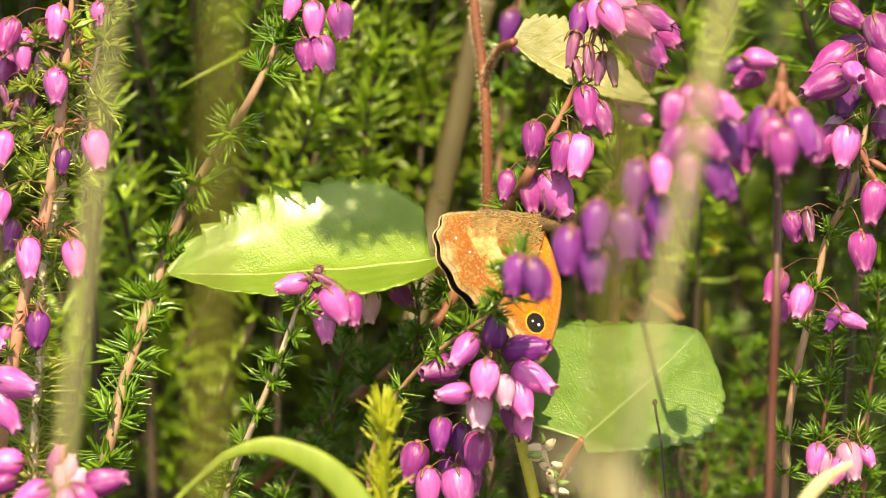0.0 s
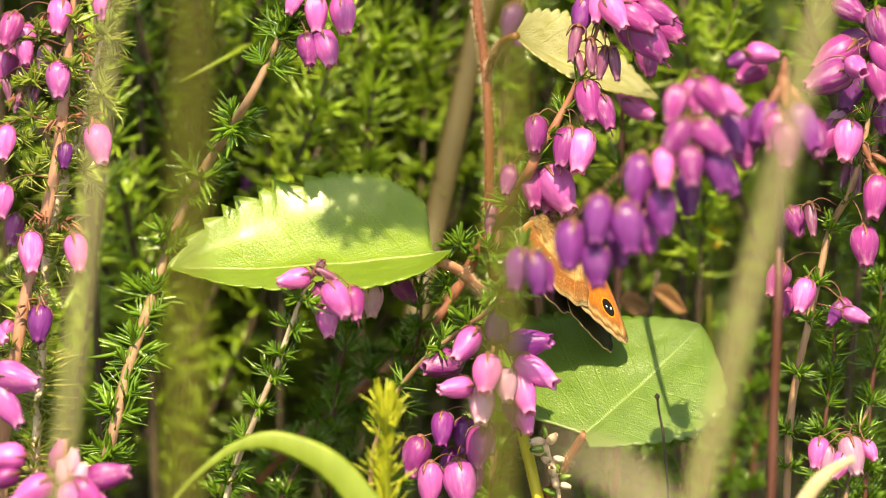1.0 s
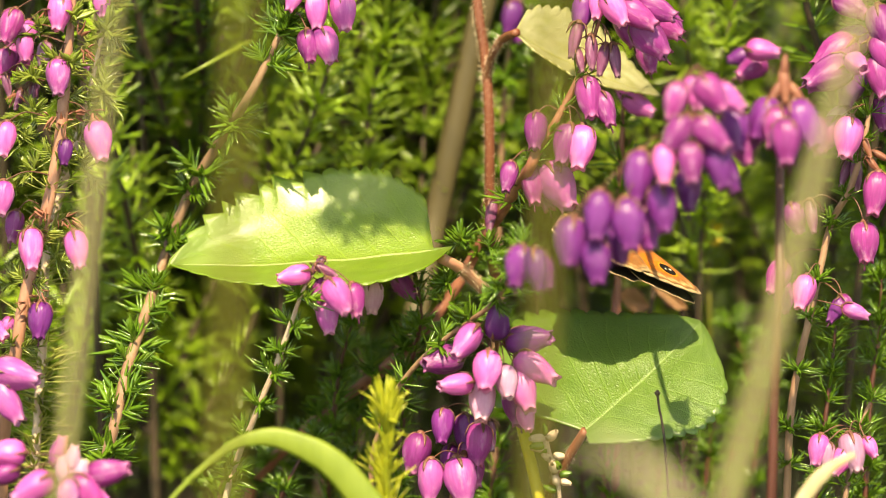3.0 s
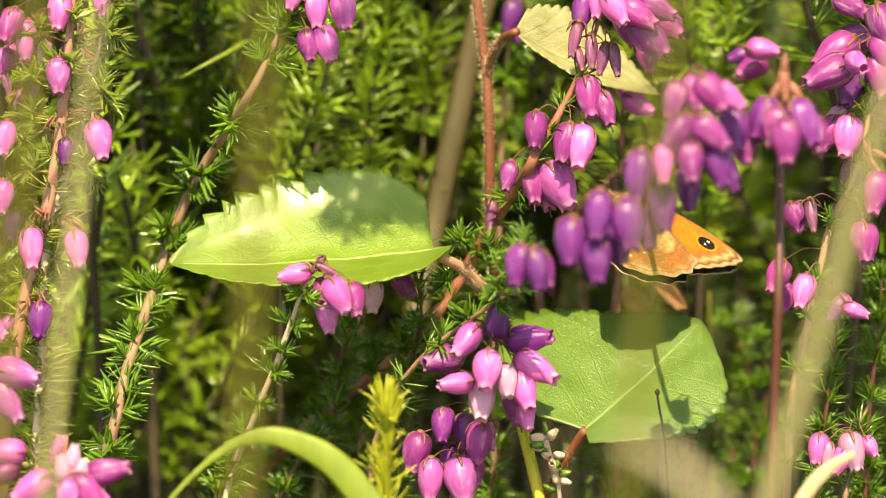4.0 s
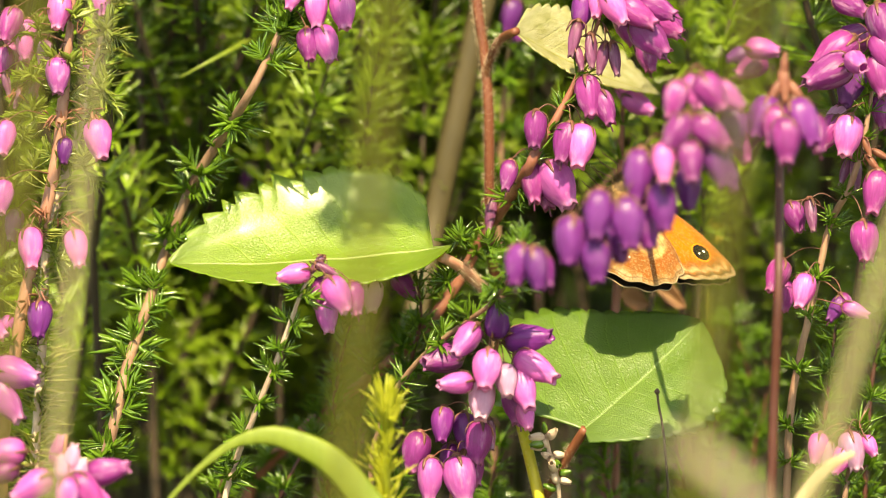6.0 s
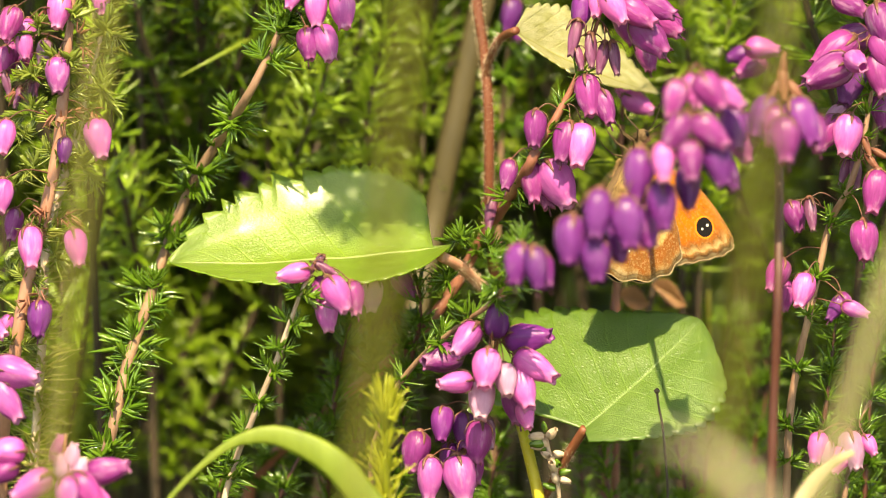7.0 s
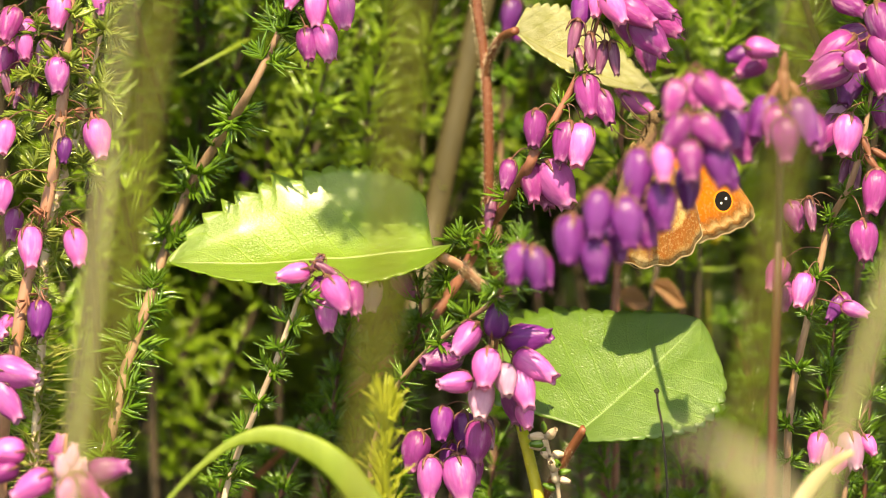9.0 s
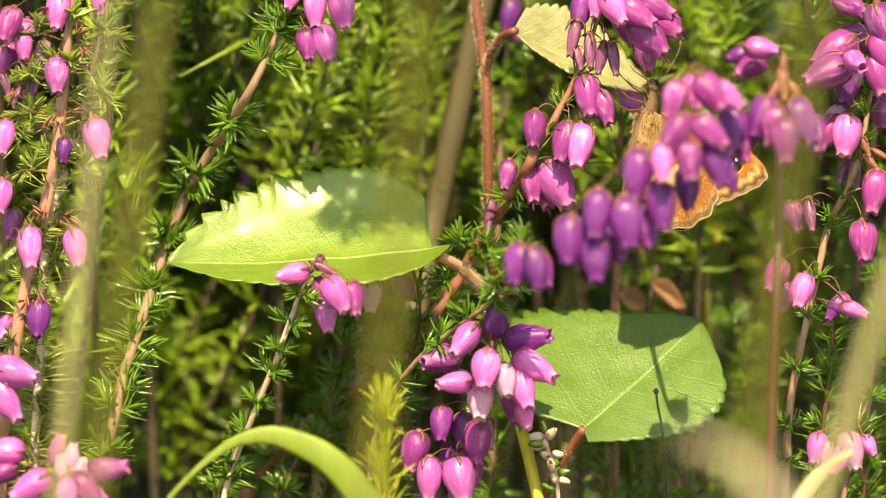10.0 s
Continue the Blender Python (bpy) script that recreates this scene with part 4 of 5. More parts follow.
# ---- grasses ----
def blade_data(length, width, bend, mat, seed, name):
    """A grass blade that stands on its origin along z, with a keel and a pointed tip; bend is the sideways arc of its tip."""
    me = Mesh()
    n = 26
    r = random.Random(seed)
    pts, rad = [], []
    for i in range(n + 1):
        s = i / n
        pts.append(Vector((bend * length * s * s, 0.004 * math.sin(s * 5 + seed), length * s)))
        rad.append(width / 2 * (0.75 + 0.25 * min(1, s * 3)) * (1 if s < 0.6 else max(0.03, 1 - ((s - 0.6) / 0.4) ** 2.2)))
    me.tube(pts, rad, 8, 0.14, (1, 0.25, 0))
    return me.data(name, M[mat])


BLADES = []


def swaying(label, foot_a, w, width, mat, bend, seed, length, rows):
    """A blade rooted at foot_a on the grid's foot line; rows: seconds and the place a at half height that it passes."""
    p = spot(foot_a, 441, w)
    foot = Vector((p.x, p.y, 0))
    ob = thing("tall_grass", foot, label, "grass", "swaying grasses")
    blade = part("blade", blade_data(length, width * MM, bend, mat, seed, "blade"), ob)
    rib = Mesh()
    rib.tube([(bend * length * s * s, 0.004 * math.sin(s * 5 + seed) - 0.07 * width * MM, length * s) for s in (k / 12 for k in range(11))], 0.1 * width * MM, 5)
    part("midrib", rib.data("midrib", M[mat]), blade)
    keys = []
    for t, a in rows:
        q = spot(a, 441, w)
        ang = math.atan2(q.x - foot.x - bend * q.z * q.z / length, q.z)
        keys.append((t, Matrix.Translation(foot) @ Matrix.Rotation(ang, 4, "Y")))
    ob.matrix_basis = keys[0][1]
    BLADES.append((ob, keys))


swaying("dull olive grass blade swaying in the wind", -420, -.25, 2.0, "grass_olive", 0.0, 1, .36,
        ((0, -80), (2.5, -70), (3.8, -20), (4.2, 95), (4.5, 155), (4.75, 70), (5, -20), (5.5, -30), (6.2, 60), (7, 140), (7.5, 165), (8, 165), (8.5, 200), (9, 228), (10, 228)))
swaying("broad olive grass blade swaying in the wind", 200, -.28, 1.9, "grass_olive", 0.0, 2, .40,
        ((0, 385), (0.5, 360), (1, 335), (1.8, 350), (2.5, 390), (3.2, 420), (4, 450), (4.5, 480), (5, 560), (5.5, 610), (6.2, 660), (7, 680), (7.5, 685), (8.2, 690), (9, 685), (9.5, 690), (10, 700)))
swaying("long olive grass blade swaying in the wind", 760, -.27, 1.9, "grass_olive", 0.0, 3, .40,
        ((0, 1095), (0.2, 1040), (0.4, 965), (0.7, 920), (1, 895), (1.8, 900), (2.5, 905), (3.2, 1010), (4, 1150), (4.5, 1175), (5, 1190), (5.5, 1245), (6.2, 1290), (7, 1330), (7.5, 1345), (8.2, 1320), (9, 1370), (9.5, 1375), (10, 1385)))
swaying("bright straw grass blade leaning over in the wind", 380, -.22, 2.1, "grass_dry", 0.0, 4, .38,
        ((0, 1195), (0.25, 1215), (0.5, 1280), (0.75, 1330), (1, 1350), (1.8, 1365), (2.5, 1368), (3.2, 1440), (4, 1500), (4.5, 1530), (5, 1550), (5.5, 1565), (6.2, 1590), (7, 1600), (7.5, 1600), (8.2, 1605), (9, 1605), (9.5, 1605), (10, 1605)))


swaying("thin pale straw blade swaying in the wind", -330, -.2, 1.4, "grass_dry", 0.0, 5, .33,
        ((0, 155), (0.5, 150), (1, 150), (2, 140), (2.5, 160), (3.2, 150), (3.8, 140), (4, 125), (4.5, 140), (5, 154), (5.5, 130), (6.2, 135), (7, 140), (7.5, 135), (8, 132), (9, 172), (10, 150)))


def fixed_blade(label, pts, width, mat, seed, flat=0.16, across=None, name="bent_grass", tip=0.05, foot_shift=0.0, widths=None):
    line = [spot(*p) for p in pts]
    last = line[-1]
    foot = Vector((last.x + foot_shift, last.y, 0))
    full = curve(rooted(line, foot - Vector((0, 0, 0.003))), 8)
    n = len(full)
    me = Mesh()
    me.tube(full, [UNIT / 2 * (float(np.interp(i / 8, range(len(widths)), widths)) if widths else width * min(1, tip + i / (n * 0.3))) for i in range(n)], 8, flat, across or (1, 0.2, 0), face=FWD)
    ob = thing(name, foot, label, "grass")
    part("blade" if flat < 0.4 else "stalk", me.data("blade", M[mat], origin=foot), ob)
    return ob


fixed_blade("arching fresh green grass blade", ((680, 930, -.035), (640, 878, -.035), (600, 830, -.035), (550, 795, -.035), (480, 772, -.035), (415, 785, -.035), (355, 828, -.035), (300, 885, -.035), (270, 930, -.035)), 32, "grass", 1, 0.2, widths=(54, 54, 52, 46, 33, 17, 10, 8, 8))
fixed_blade("short straw-coloured grass blade bent over", ((1512, 802, -.045), (1470, 826, -.045), (1435, 862, -.045), (1412, 910, -.045)), 26, "straw_pale", 2, 0.3, tip=0.4)
fixed_blade("dead tan grass stalk standing straight", ((862, -20, .056), (835, 90, .056), (800, 250, .056), (765, 410, .056), (735, 560, .05), (700, 720, .045), (665, 900, .045)), 48, "straw", 3, 0.5, tip=1.0, name="dry_grass")
fixed_blade("small fresh green grass tip", ((318, 138, .03), (365, 113, .03), (412, 88, .034), (445, 75, .045), (475, 110, .07), (490, 220, .085), (495, 500, .09)), 10, "grass", 4, 0.3, tip=0.3)


def bent_tip():
    """A broad dead blade close to the eye, bent over at its tip."""
    w = -.3
    line = [spot(*p) for p in ((1140, 778, w), (1185, 790, w), (1250, 830, w), (1305, 890, w), (1330, 960, w))]
    foot = Vector((line[-1].x, line[-1].y, 0))
    full = curve(rooted(line, foot), 8)
    n = len(full)
    me = Mesh()
    me.tube(full, [0.95 * MM * max(.45, min(1, i / (n * .2)) if i < n * .5 else 1 - .7 * (i / n - .5) * 2) for i in range(n)], 8, 0.2, (0.3, 0.2, 0.9))
    ob = thing("dead_grass", foot, "broad bleached dead grass blade with a bent tip", "grass")
    part("blade", me.data("blade", M["straw_dull"], origin=foot), ob)
    high = spot(1220, 820, w).z
    keys = [(t, Matrix.Translation(foot) @ Matrix.Rotation((a - 1215) * STEP * (D + w) / high, 4, "Y")) for t, a in
            ((0, 1040), (1, 1065), (2.5, 1075), (3.2, 1120), (4, 1165), (4.5, 1175), (5, 1195), (5.5, 1220), (6.2, 1240), (7, 1250), (8, 1265), (9, 1290), (10, 1285))]
    BLADES.append((ob, keys))


bent_tip()


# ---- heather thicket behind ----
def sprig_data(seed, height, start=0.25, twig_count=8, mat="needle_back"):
    """Stem, foliage and twigs of a heather sprig that stands on its origin, leafy above the given share of its height."""
    r = random.Random(seed)
    lx, ly = r.uniform(-0.25, 0.25), r.uniform(-0.1, 0.15)
    line = curve([(0, 0, 0), (lx * height * .2, ly * height * .2, height * .35), (lx * height * .5 + r.uniform(-.006, .006), ly * height * .5, height * .7), (lx * height, ly * height, height)], 10)
    st = Mesh()
    n = len(line)
    st.tube(line, [1.1 * MM * (1 - 0.75 * i / n) for i in range(n)], 6)
    fo = Mesh()
    twigs, side = [(line, start)], []
    for _ in range(twig_count):
        i = r.randrange(int(n * max(start, .33)), n - 4)
        q = r.uniform(0, 6.28)
        d = Vector((math.cos(q) * .6, math.sin(q) * .6, 1)).normalized()
        l = r.uniform(.03, .07)
        tw = curve([line[i], line[i] + d * l * .5, line[i] + d * l + Vector((0, 0, l * .15))], 6)
        one = Mesh()
        one.tube(tw, [0.6 * MM] * (len(tw) - 1) + [0.25 * MM], 5)
        side.append(one.data("twig", M["stem_dark"]))
        twigs.append((tw, 0.0))
    for tw, first in twigs:
        total = sum((tw[i + 1] - tw[i]).length for i in range(len(tw) - 1))
        s = total * first
        while s < total:
            f = s / total * (len(tw) - 1)
            i = min(int(f), len(tw) - 2)
            p = tw[i].lerp(tw[i + 1], f - i)
            axis = (tw[i + 1] - tw[i]).normalized()
            for _ in range(r.choice((7, 9, 11))):
                o = axis.orthogonal().normalized()
                o.rotate(Matrix.Rotation(r.uniform(0, 6.28), 3, axis))
                out = (o + axis * r.uniform(0, 1.1)).normalized()
                fo.tube([p, p + out * r.uniform(4, 7.5) * MM], [0.62 * MM, 0.25 * MM], 3, 0.5, axis.cross(out).normalized(), cap=False)
            s += 5.5 * MM * r.uniform(0.7, 1.3)
    return st.data("stem", M["stem_dark"]), fo.data("foliage", M[mat]), side


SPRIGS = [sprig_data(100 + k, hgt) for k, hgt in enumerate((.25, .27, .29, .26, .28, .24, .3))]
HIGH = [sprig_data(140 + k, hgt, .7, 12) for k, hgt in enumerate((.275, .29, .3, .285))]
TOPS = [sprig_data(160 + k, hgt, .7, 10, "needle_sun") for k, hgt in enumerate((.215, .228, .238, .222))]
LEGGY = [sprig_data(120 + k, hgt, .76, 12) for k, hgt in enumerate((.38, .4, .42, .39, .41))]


def plant_sprig(r, data, x, y, label, group):
    root = thing("heather_sprig", (x, y, 0), label, "heather", group)
    root.matrix_basis = Matrix.Translation((x, y, 0)) @ Matrix.Rotation(r.uniform(0, 6.28), 4, "Z") @ Matrix.Diagonal((1, 1, r.uniform(.88, 1.06), 1))
    part("stem", data[0], root)
    tagged(part("foliage", data[1], root), kind="stuff")
    for twig in data[2]:
        part("twig", twig, root)


def build_thicket():
    r = random.Random(5)
    # tall bare-legged heather, added so its unseen leafy canopy keeps the thicket behind in shade
    for w, count, wide in ((.102, 14, .31), (.118, 15, .32), (.138, 22, .34), (.165, 24, .37), (.21, 24, .42), (.28, 26, .5)):
        for k in range(count):
            x = (k + r.uniform(0.1, 0.9)) / count * wide - wide / 2
            if w < .13 and -.042 < x < -.002:
                continue
            plant_sprig(r, r.choice(LEGGY), x, w + r.uniform(-.01, .012), "tall leggy heather added for shade, leafy only at its unseen top", "tall leggy heather")
    # single leggy plants added to darken the gaps behind them
    for a, w in ((225, .07), (275, .062), (325, .07), (375, .064), (1195, .066), (1345, .062), (1395, .07)):
        p = spot(a, 441, w)
        plant_sprig(r, r.choice(LEGGY), p.x, p.y, "tall leggy heather added for shade, leafy only at its unseen top", "tall leggy heather")
    # leafy-topped sprigs that shade the ground below them
    for k in range(14):
        p = spot(-60 + 36 * k, 441, (.11, .13, .15)[k % 3])
        plant_sprig(r, r.choice(HIGH), p.x, p.y, "leafy-topped green heather sprig in the sun", "leafy-topped heather sprigs")
    # sunlit sprigs in the gaps
    r = random.Random(21)
    for a, w in ((470, .088), (505, .078), (545, .086), (580, .076), (615, .09), (650, .078), (690, .085), (730, .09), (1180, .085), (1515, .05), (1560, .07),
                 (940, .075), (985, .085), (1040, .07), (1110, .07), (20, .06), (70, .075), (1400, .085), (880, .09)):
        p = spot(a, 441, w + .035)
        plant_sprig(r, r.choice(HIGH), p.x + r.uniform(-.002, .002), p.y, "leafy green heather sprig in the sun", "sunlit heather sprigs")
    for a, w in ((430, .1), (445, .092), (475, .098), (505, .092), (535, .096), (565, .09), (590, .098), (462, .115), (492, .095), (520, .12), (548, .1), (578, .115), (604, .095), (632, .118), (660, .1), (688, .112), (716, .098), (745, .115), (20, .095), (75, .1), 
                 (1180, .1), (1470, .08), (1540, .09)):
        p = spot(a, 441, w)
        plant_sprig(r, r.choice(TOPS), p.x, p.y, "leafy green heather sprig in the sun", "sunlit heather sprigs")
    for w, count, wide in ((.17, 20, .36), (.22, 20, .4), (.29, 20, .46), (.38, 20, .52), (.5, 20, .6), (.7, 20, .7)):
        for k in range(count):
            x = (k + r.uniform(0.1, 0.9)) / count * wide - wide / 2
            plant_sprig(r, r.choice(SPRIGS), x, w + r.uniform(-.02, .03), "leafy green heather sprig in the thicket", "thicket of leafy heather")


build_thicket()


def heath_carpet():
    """Low heather and moss round the tall plants, added out of view to cover the ground and bounce green light."""
    r = random.Random(8)
    me = Mesh()
    for _ in range(5200):
        q, d = r.uniform(0, 6.28), 0.12 + 2.6 * r.random() ** 1.5
        x, y = math.cos(q) * d, math.sin(q) * d + 0.1
        if abs(x) < 0.18 + 0.1 * max(0, y) and 0.03 < y < 0.8:
            continue
        top = r.uniform(.02, .06) if y < 0 else r.uniform(.03, .11)
        p = Vector((x, y, 0))
        for _ in range(7):
            o = Vector((r.uniform(-1, 1), r.uniform(-1, 1), r.uniform(.7, 2))).normalized()
            s = o.cross(Vector((0, 0, 1))).normalized() * r.uniform(.0015, .003)
            a = p + Vector((r.uniform(-.012, .012), r.uniform(-.012, .012), 0))
            b = a + o * top * r.uniform(.5, 1)
            me.add([a - s, a + s, b], [(0, 1, 2)])
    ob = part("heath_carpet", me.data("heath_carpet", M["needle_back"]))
    tagged(ob, "low green carpet of heather and moss added out of view to bounce light", "ground cover", kind="stuff")


heath_carpet()


# ---- butterfly ----
# In its own space the head points to +x, the back to +z and the wings stand together over the back; millimetres.
def outline(points, scallop, waves, first, last):
    """A smooth closed wing outline, with scallops between two of its points."""
    p = curve([(x, 0, z) for x, z in points], 6)
    out = []
    a, b = first * 6, last * 6
    for i, q in enumerate(p):
        if a < i < b:
            d = (p[min(i + 1, len(p) - 1)] - p[i - 1]).normalized()
            nrm = Vector((-d.z, 0, d.x))
            q = q + nrm * scallop * (0.5 - 0.5 * math.cos(2 * math.pi * waves * (i - a) / (b - a)))
        out.append(q)
    return out


def wing_skin(rim, gap, bulge, x, z):
    """How far a wing's outer skin stands from the middle plane at x, z."""
    ang, k = math.atan2(z, x), len(rim)
    i = min(range(1, k - 1), key=lambda j: abs(math.remainder(math.atan2(rim[j].z, rim[j].x) - ang, 2 * math.pi)))
    f = min(1.0, math.hypot(x, z) / math.hypot(rim[i].x, rim[i].z))
    return gap + bulge * math.sin(math.pi * f)


def wing_mesh(name, points, scallop, waves, first, last, side, gap, under, over, bulge):
    """One wing from its root: rings towards the outline, two skins 0.1 mm apart."""
    rim = outline(points, scallop, waves, first, last)
    me = Mesh()
    rings, n = 12, len(rim)
    for skin in (0, 1):
        for k in range(rings + 1):
            f = k / rings
            for i, q in enumerate(rim):
                y = gap + bulge * math.sin(math.pi * f) - 0.12 * skin
                me.v.append(Vector((q.x * f, side * y, q.z * f)) * MM)
                me.uv.append((f, i / n))
    c = (rings + 1) * n
    for k in range(rings):
        for i in range(n - 1):
            f = (k * n + i, k * n + i + 1, (k + 1) * n + i + 1, (k + 1) * n + i)
            me.f.append(f if side > 0 else f[::-1])
            me.m.append(0)
            f = tuple(j + c for j in f)
            me.f.append(f[::-1] if side > 0 else f)
            me.m.append(1)
    for i in range(n - 1):
        a = rings * n + i
        me.f.append((a, a + 1, a + 1 + c, a + c))
        me.m.append(0)
    return me.data(name, M[under], M[over]), rim


FORE = ((0, 0), (1.6, 4), (2.6, 8.5), (1.6, 14), (-.8, 19.6), (-2.4, 21.4), (-4.6, 20.6), (-7.0, 18.2), (-9.4, 15.4), (-11.0, 12.6), (-8.6, 8.5), (-5, 4), (0, 0))
HIND = ((0, 0), (-2.2, 5.2), (-4.8, 9.8), (-8.2, 12.6), (-11.4, 13), (-14.6, 11.2), (-17.4, 7.6), (-19.0, 3.4), (-18.4, .2), (-16, -2.0), (-10, -2.4), (-4, -1.8), (0, 0))


def disc(rim, gap, bulge, x, z, r, lift, side, n=20):
    """A round patch of scales that follows the wing's skin, lifted off it by a hair."""
    me = Mesh()
    pts = [(x, z)] + [(x + r * k * math.cos(q), z + r * k * math.sin(q)) for k in (0.5, 1.0) for q in (2 * math.pi * i / n for i in range(n))]
    faces = [(0, 1 + i, 1 + (i + 1) % n) for i in range(n)] + [(1 + i, 1 + n + i, 1 + n + (i + 1) % n, 1 + (i + 1) % n) for i in range(n)]
    me.add([Vector((a, side * (wing_skin(rim, gap, bulge, a, b) + lift), b)) * MM for a, b in pts], faces)
    return me


WINGS = []


def build_butterfly():
    root = thing("butterfly", (0, 0, 0), "orange and brown butterfly with black eyespots, wings closed", "butterfly")
    for side in (1, -1):
        for name, pts, sc, wv, fl, gap, under, over, bul in (("forewing", FORE, -.25, 5, (5, 9), 0.25, "wing_orange", "wing_brown", .4), ("hindwing", HIND, -.55, 6, (3, 9), 0.6, "wing_ochre", "wing_brown", .6)):
            data, rim = wing_mesh(name, pts, sc, wv, *fl, side, gap, under, over, bul)
            wing = part(name, data, root, Matrix.Rotation(radians(-side * 4), 4, "X"))
            WINGS.append((wing, side))
            for i in range(8, len(rim) - 8, 5):
                ve = Mesh()
                line = [Vector((rim[i].x * f, side * (gap + bul * math.sin(math.pi * f) + 0.01), rim[i].z * f)) * MM for f in (.3, .45, .6, .75, .9, .99)]
                ve.tube(line, 0.035 * MM, 4)
                part("vein", ve.data("vein", M["vein"]), wing)
            fr = Mesh()
            fr.tube([Vector((rim[i].x * 1.005, side * (gap - 0.06), rim[i].z * 1.005)) * MM for i in range(fl[0] * 6, fl[1] * 6 + 1)], 0.11 * MM, 5)
            part("fringe", fr.data("fringe", M["cream"]), wing, label="pale scalloped wing fringe")
            if name == "forewing":
                spots = (("eyespot_ring", -3.1, 15.2, 1.86, "ring", 0.03), ("eyespot", -3.1, 15.2, 1.6, "black", .06), ("pupil", -2.55, 15.5, .23, "white", .09), ("pupil", -3.6, 14.95, .19, "white", .09))
            else:
                spots = [(nm, x, z, rr, mt, up) for x, z in ((-14.2, 4.4), (-16.4, 2.2)) for nm, rr, mt, up in (("spot_ring", .45, "vein", .03), ("spot", .16, "white", .06))]
            for nm, x, z, rr, mt, up in spots:
                part(nm, disc(rim, gap, bul, x, z, rr, up, side).data(nm, M[mt]), wing)
    me = Mesh()
    line = curve([Vector(p) * MM for p in ((-13, 0, -1.6), (-9, 0, -1.9), (-4, 0, -1.6), (-1.5, 0, -1.2), (1.5, 0, -1.0), (3.4, 0, -1.3))], 5)
    n = len(line)
    me.tube(line, [(.25 + 1.15 * math.sin(math.pi * min(1, (i / (n - 1)) ** .6)) ** .6) * MM * (1.25 if i > n * .6 else .9) for i in range(n)], 12)
    part("body", me.data("body", M["fur"]), root)
    me = Mesh()
    line = [Vector(p) * MM for p in ((3.0, 0, -1.3), (3.6, 0, -1.2), (4.4, 0, -1.25), (5.0, 0, -1.4), (5.3, 0, -1.5))]
    me.tube(line, [.7 * MM, 1.05 * MM, 1.1 * MM, .75 * MM, .2 * MM], 12)
    head = part("head", me.data("head", M["fur"]), root)
    for side in (1, -1):
        e = Mesh()
        e.tube([Vector((4.4, side * .6, -1.1)) * MM, Vector((4.4, side * .95, -1.1)) * MM, Vector((4.4, side * 1.15, -1.1)) * MM], [.6 * MM, .5 * MM, .1 * MM], 10)
        part("eye", e.data("eye", M["black"]), head)
        e = Mesh()
        e.tube(curve([Vector(p) * MM for p in ((4.8, side * .3, -.9), (7.5, side * 1.4, .4), (10.5, side * 2.3, .9), (12.2, side * 2.6, .7))], 5), [.12 * MM] * 12 + [.16 * MM, .3 * MM, .3 * MM, .12 * MM], 6)
        part("antenna", e.data("antenna", M["fur"]), head)
        for k, x in enumerate((2.6, 1.2, -.2)):
            e = Mesh()
            e.tube([Vector(p) * MM for p in ((x, side * .6, -2), (x + 1 - k * .6, side * 2.2, -3.4), (x + 1.8 - k, side * 1.8, -6.0), (x + 2.4 - k, side * 1.9, -6.8))], [.16 * MM, .14 * MM, .1 * MM, .06 * MM], 5)
            part("leg", e.data("leg", M["fur"]), root)
    fu = Mesh()
    r = random.Random(9)
    for _ in range(700):
        x = r.uniform(-9, 4.6)
        q = r.uniform(0, 6.28)
        o = Vector((r.uniform(-.6, .1), math.cos(q), math.sin(q)))
        p = Vector((x, math.cos(q) * .95, -1.3 + math.sin(q) * .95))
        fu.tube([p * MM, (p + o * r.uniform(.4, .9)) * MM], [.05 * MM, .02 * MM], 3, cap=False)
    part("fur", fu.data("fur", M["fur"]), root)
    for side in (1, -1):
        hr = Mesh()
        for _ in range(1300):
            x = r.uniform(-13, -.5)
            p = Vector((x, side * (1.0 + .3 * r.random()), r.uniform(-2.8, 2.4) * (1 + .02 * x)))
            hr.tube([p * MM, (p + Vector((r.uniform(-1.3, -.3), side * r.uniform(.05, .3), r.uniform(-.5, .5)))) * MM], [.06 * MM, .02 * MM], 3, cap=False)
        part("wing_fur", hr.data("wing_fur", M["hair_gold"]), root)
    return root


M["cream"] = plain("scale_cream", (0.32, 0.21, 0.11), (0.48, 0.35, 0.2), 900, 0.6)
M["hair_gold"] = plain("hair_gold", (0.38, 0.23, 0.09), (0.6, 0.4, 0.18), 900, 0.6)
M["vein"] = plain("vein_brown", (0.2, 0.08, 0.02), (0.34, 0.14, 0.035), 900, 0.6)
BUTTERFLY = build_butterfly()


def perch(a, b, w, head, back):
    """The butterfly's pose: its wing root at a, b, w; head and back directions as (right, up, towards the eye)."""
    x = (head[0] * RIGHT + head[1] * UP - head[2] * FWD).normalized()
    z = (back[0] * RIGHT + back[1] * UP - back[2] * FWD)
    z = (z - z.dot(x) * x).normalized()
    y = z.cross(x)
    m = Matrix((x, y, z)).transposed().to_4x4()
    return Matrix.Translation(spot(a, b, w)) @ m


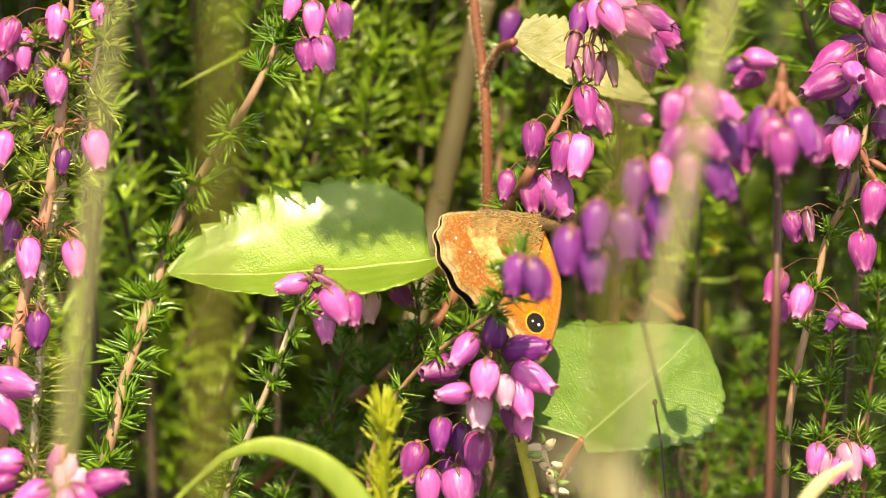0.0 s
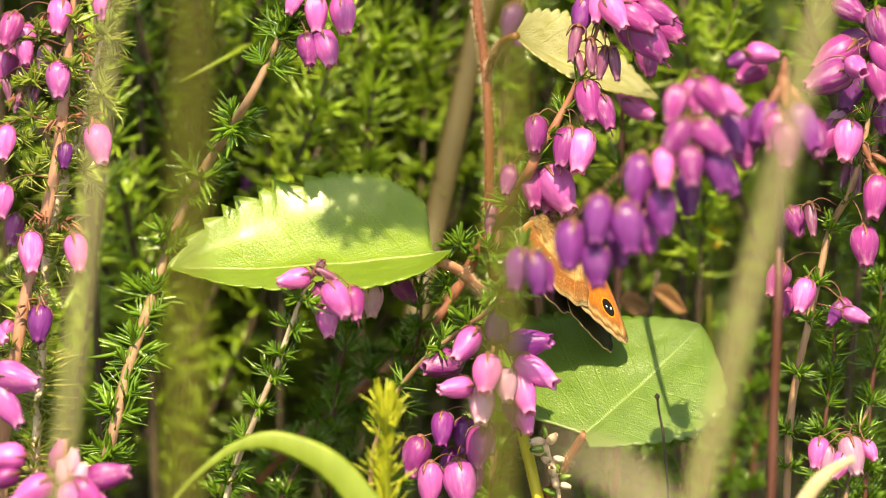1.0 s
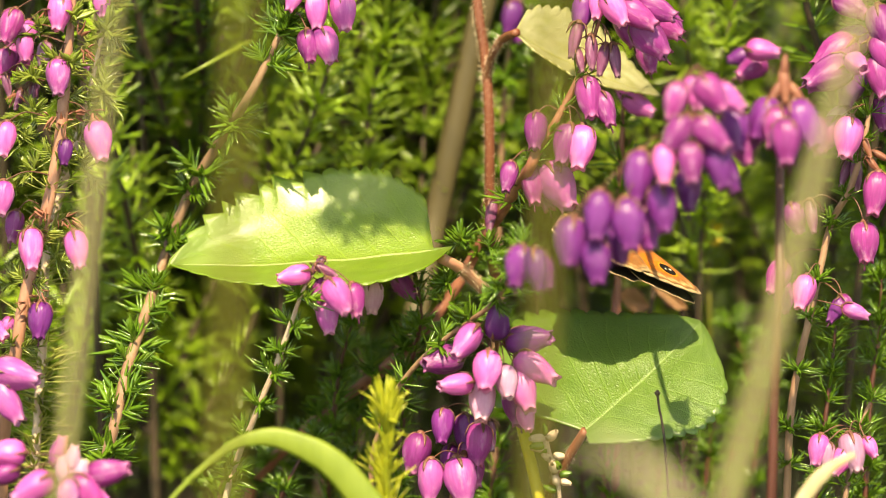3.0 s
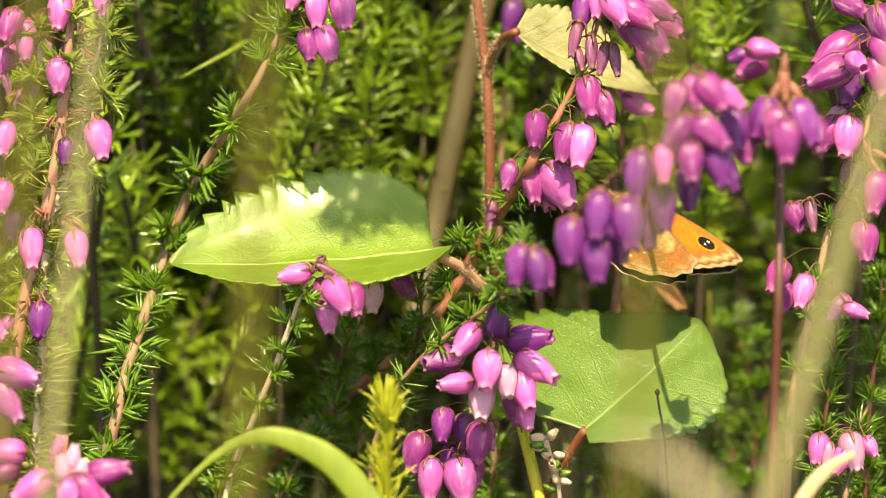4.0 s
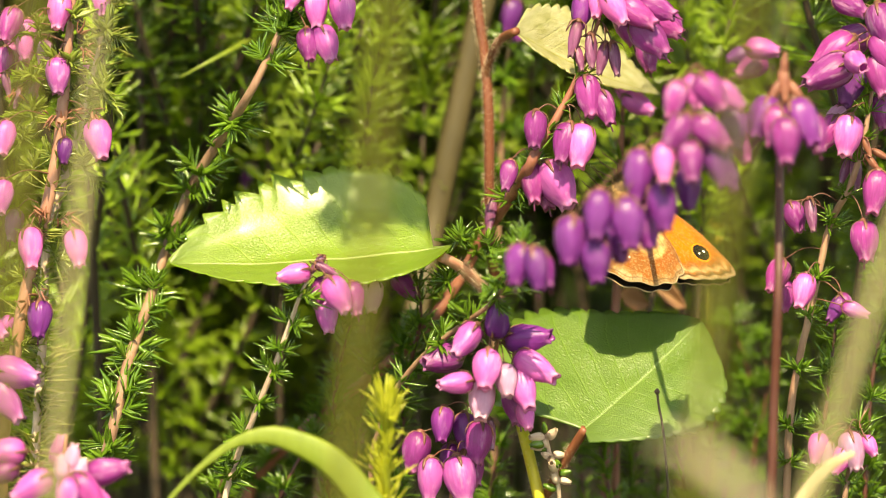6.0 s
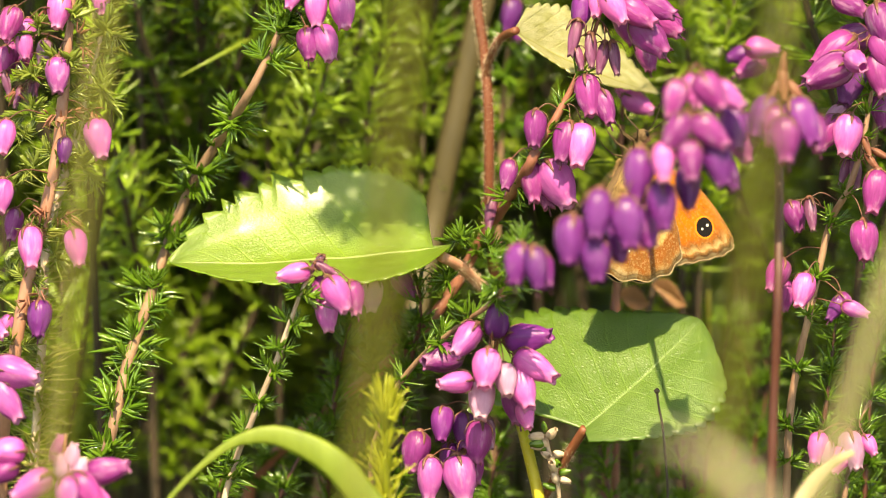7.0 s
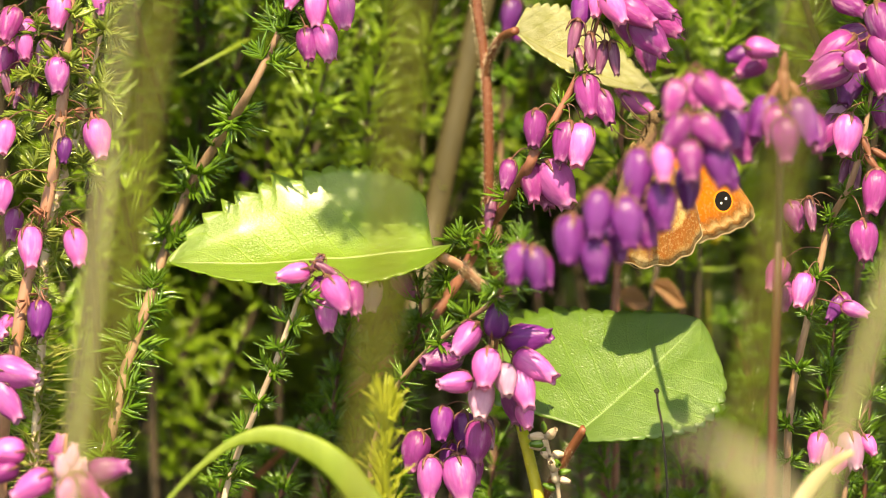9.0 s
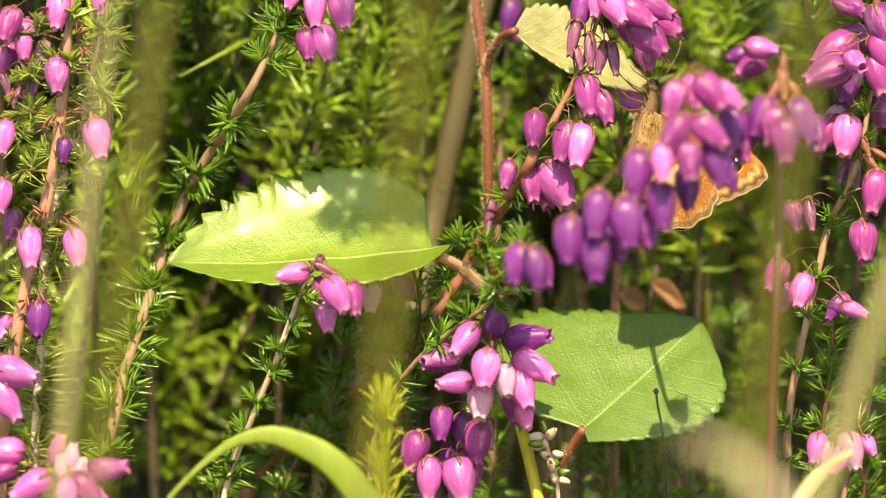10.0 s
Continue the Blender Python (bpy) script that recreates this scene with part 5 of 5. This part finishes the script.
# ---- what moves ----
def motions():
    walk(BUTTERFLY, [
        (0, perch(962, 392, 0.0, (0.864, -0.050, -0.501), (0.063, -0.977, 0.206))),
        (0.25, perch(952, 394, 0.0, (0.864, -0.050, -0.501), (0.083, -0.977, 0.206))),
        (0.42, perch(960, 388, 0.004, (0.790, -0.030, -0.610), (0.150, -0.960, 0.240))),
        (0.6, perch(980, 388, 0.011, (0.622, 0.0, -0.783), (0.367, -0.883, 0.292))),
        (1.0, perch(1000, 389, 0.011, (0.402, 0.151, -0.903), (0.450, -0.892, 0.051))),
        (1.6, perch(1012, 392, 0.011, (0.300, 0.100, -0.949), (0.552, -0.829, 0.087))),
        (2.2, perch(1036, 404, 0.011, (0.300, 0.090, -0.950), (0.708, -0.688, 0.158))),
        (2.7, perch(1037, 397, 0.011, (0.331, 0.040, -0.943), (0.764, -0.597, 0.243))),
        (3.8, perch(1094, 352, 0.015, (0.075, 0.533, -0.843), (0.888, -0.420, -0.187))),
        (4.5, perch(1099, 361, 0.015, (0.082, 0.524, -0.848), (0.915, -0.377, -0.144))),
        (5.0, perch(1100, 359, 0.015, (0.094, 0.533, -0.841), (0.900, -0.407, -0.157))),
        (5.5, perch(1096, 363, 0.015, (0.084, 0.483, -0.871), (0.882, -0.443, -0.161))),
        (6.8, perch(1125, 297, 0.006, (0.537, 0.754, -0.380), (0.717, -0.645, -0.266))),
        (7.1, perch(1132, 285, 0.004, (0.331, 0.871, -0.362), (0.770, -0.472, -0.430))),
        (7.5, perch(1139, 277, 0.0, (0.338, 0.867, -0.367), (0.788, -0.473, -0.393))),
        (8.0, perch(1138, 276, 0.0, (0.342, 0.885, -0.315), (0.802, -0.450, -0.393))),
        (8.5, perch(1143, 272, 0.0, (0.345, 0.889, -0.299), (0.798, -0.446, -0.405))),
        (9.0, perch(1155, 257, 0.0, (0.331, 0.914, -0.234), (0.798, -0.404, -0.448))),
        (9.6, perch(1167, 231, 0.0, (0.278, 0.906, -0.320), (0.784, -0.406, -0.470))),
        (10, perch(1160, 200, 0.0, (0.200, 0.900, -0.380), (0.840, -0.420, -0.350))),
    ])
    # the wings close by a few degrees while it turns
    for wing, side in WINGS:
        walk(wing, [(t, Matrix.Rotation(radians(-side * a), 4, "X")) for t, a in ((0, 3), (0.5, 3.2), (1, 3.6), (2, 2.6), (2.7, 2), (3.8, 1.8), (5.5, 1.8), (7, 1.2), (10, 1.2))])
    for ob, keys in BLADES:
        walk(ob, keys)


motions()
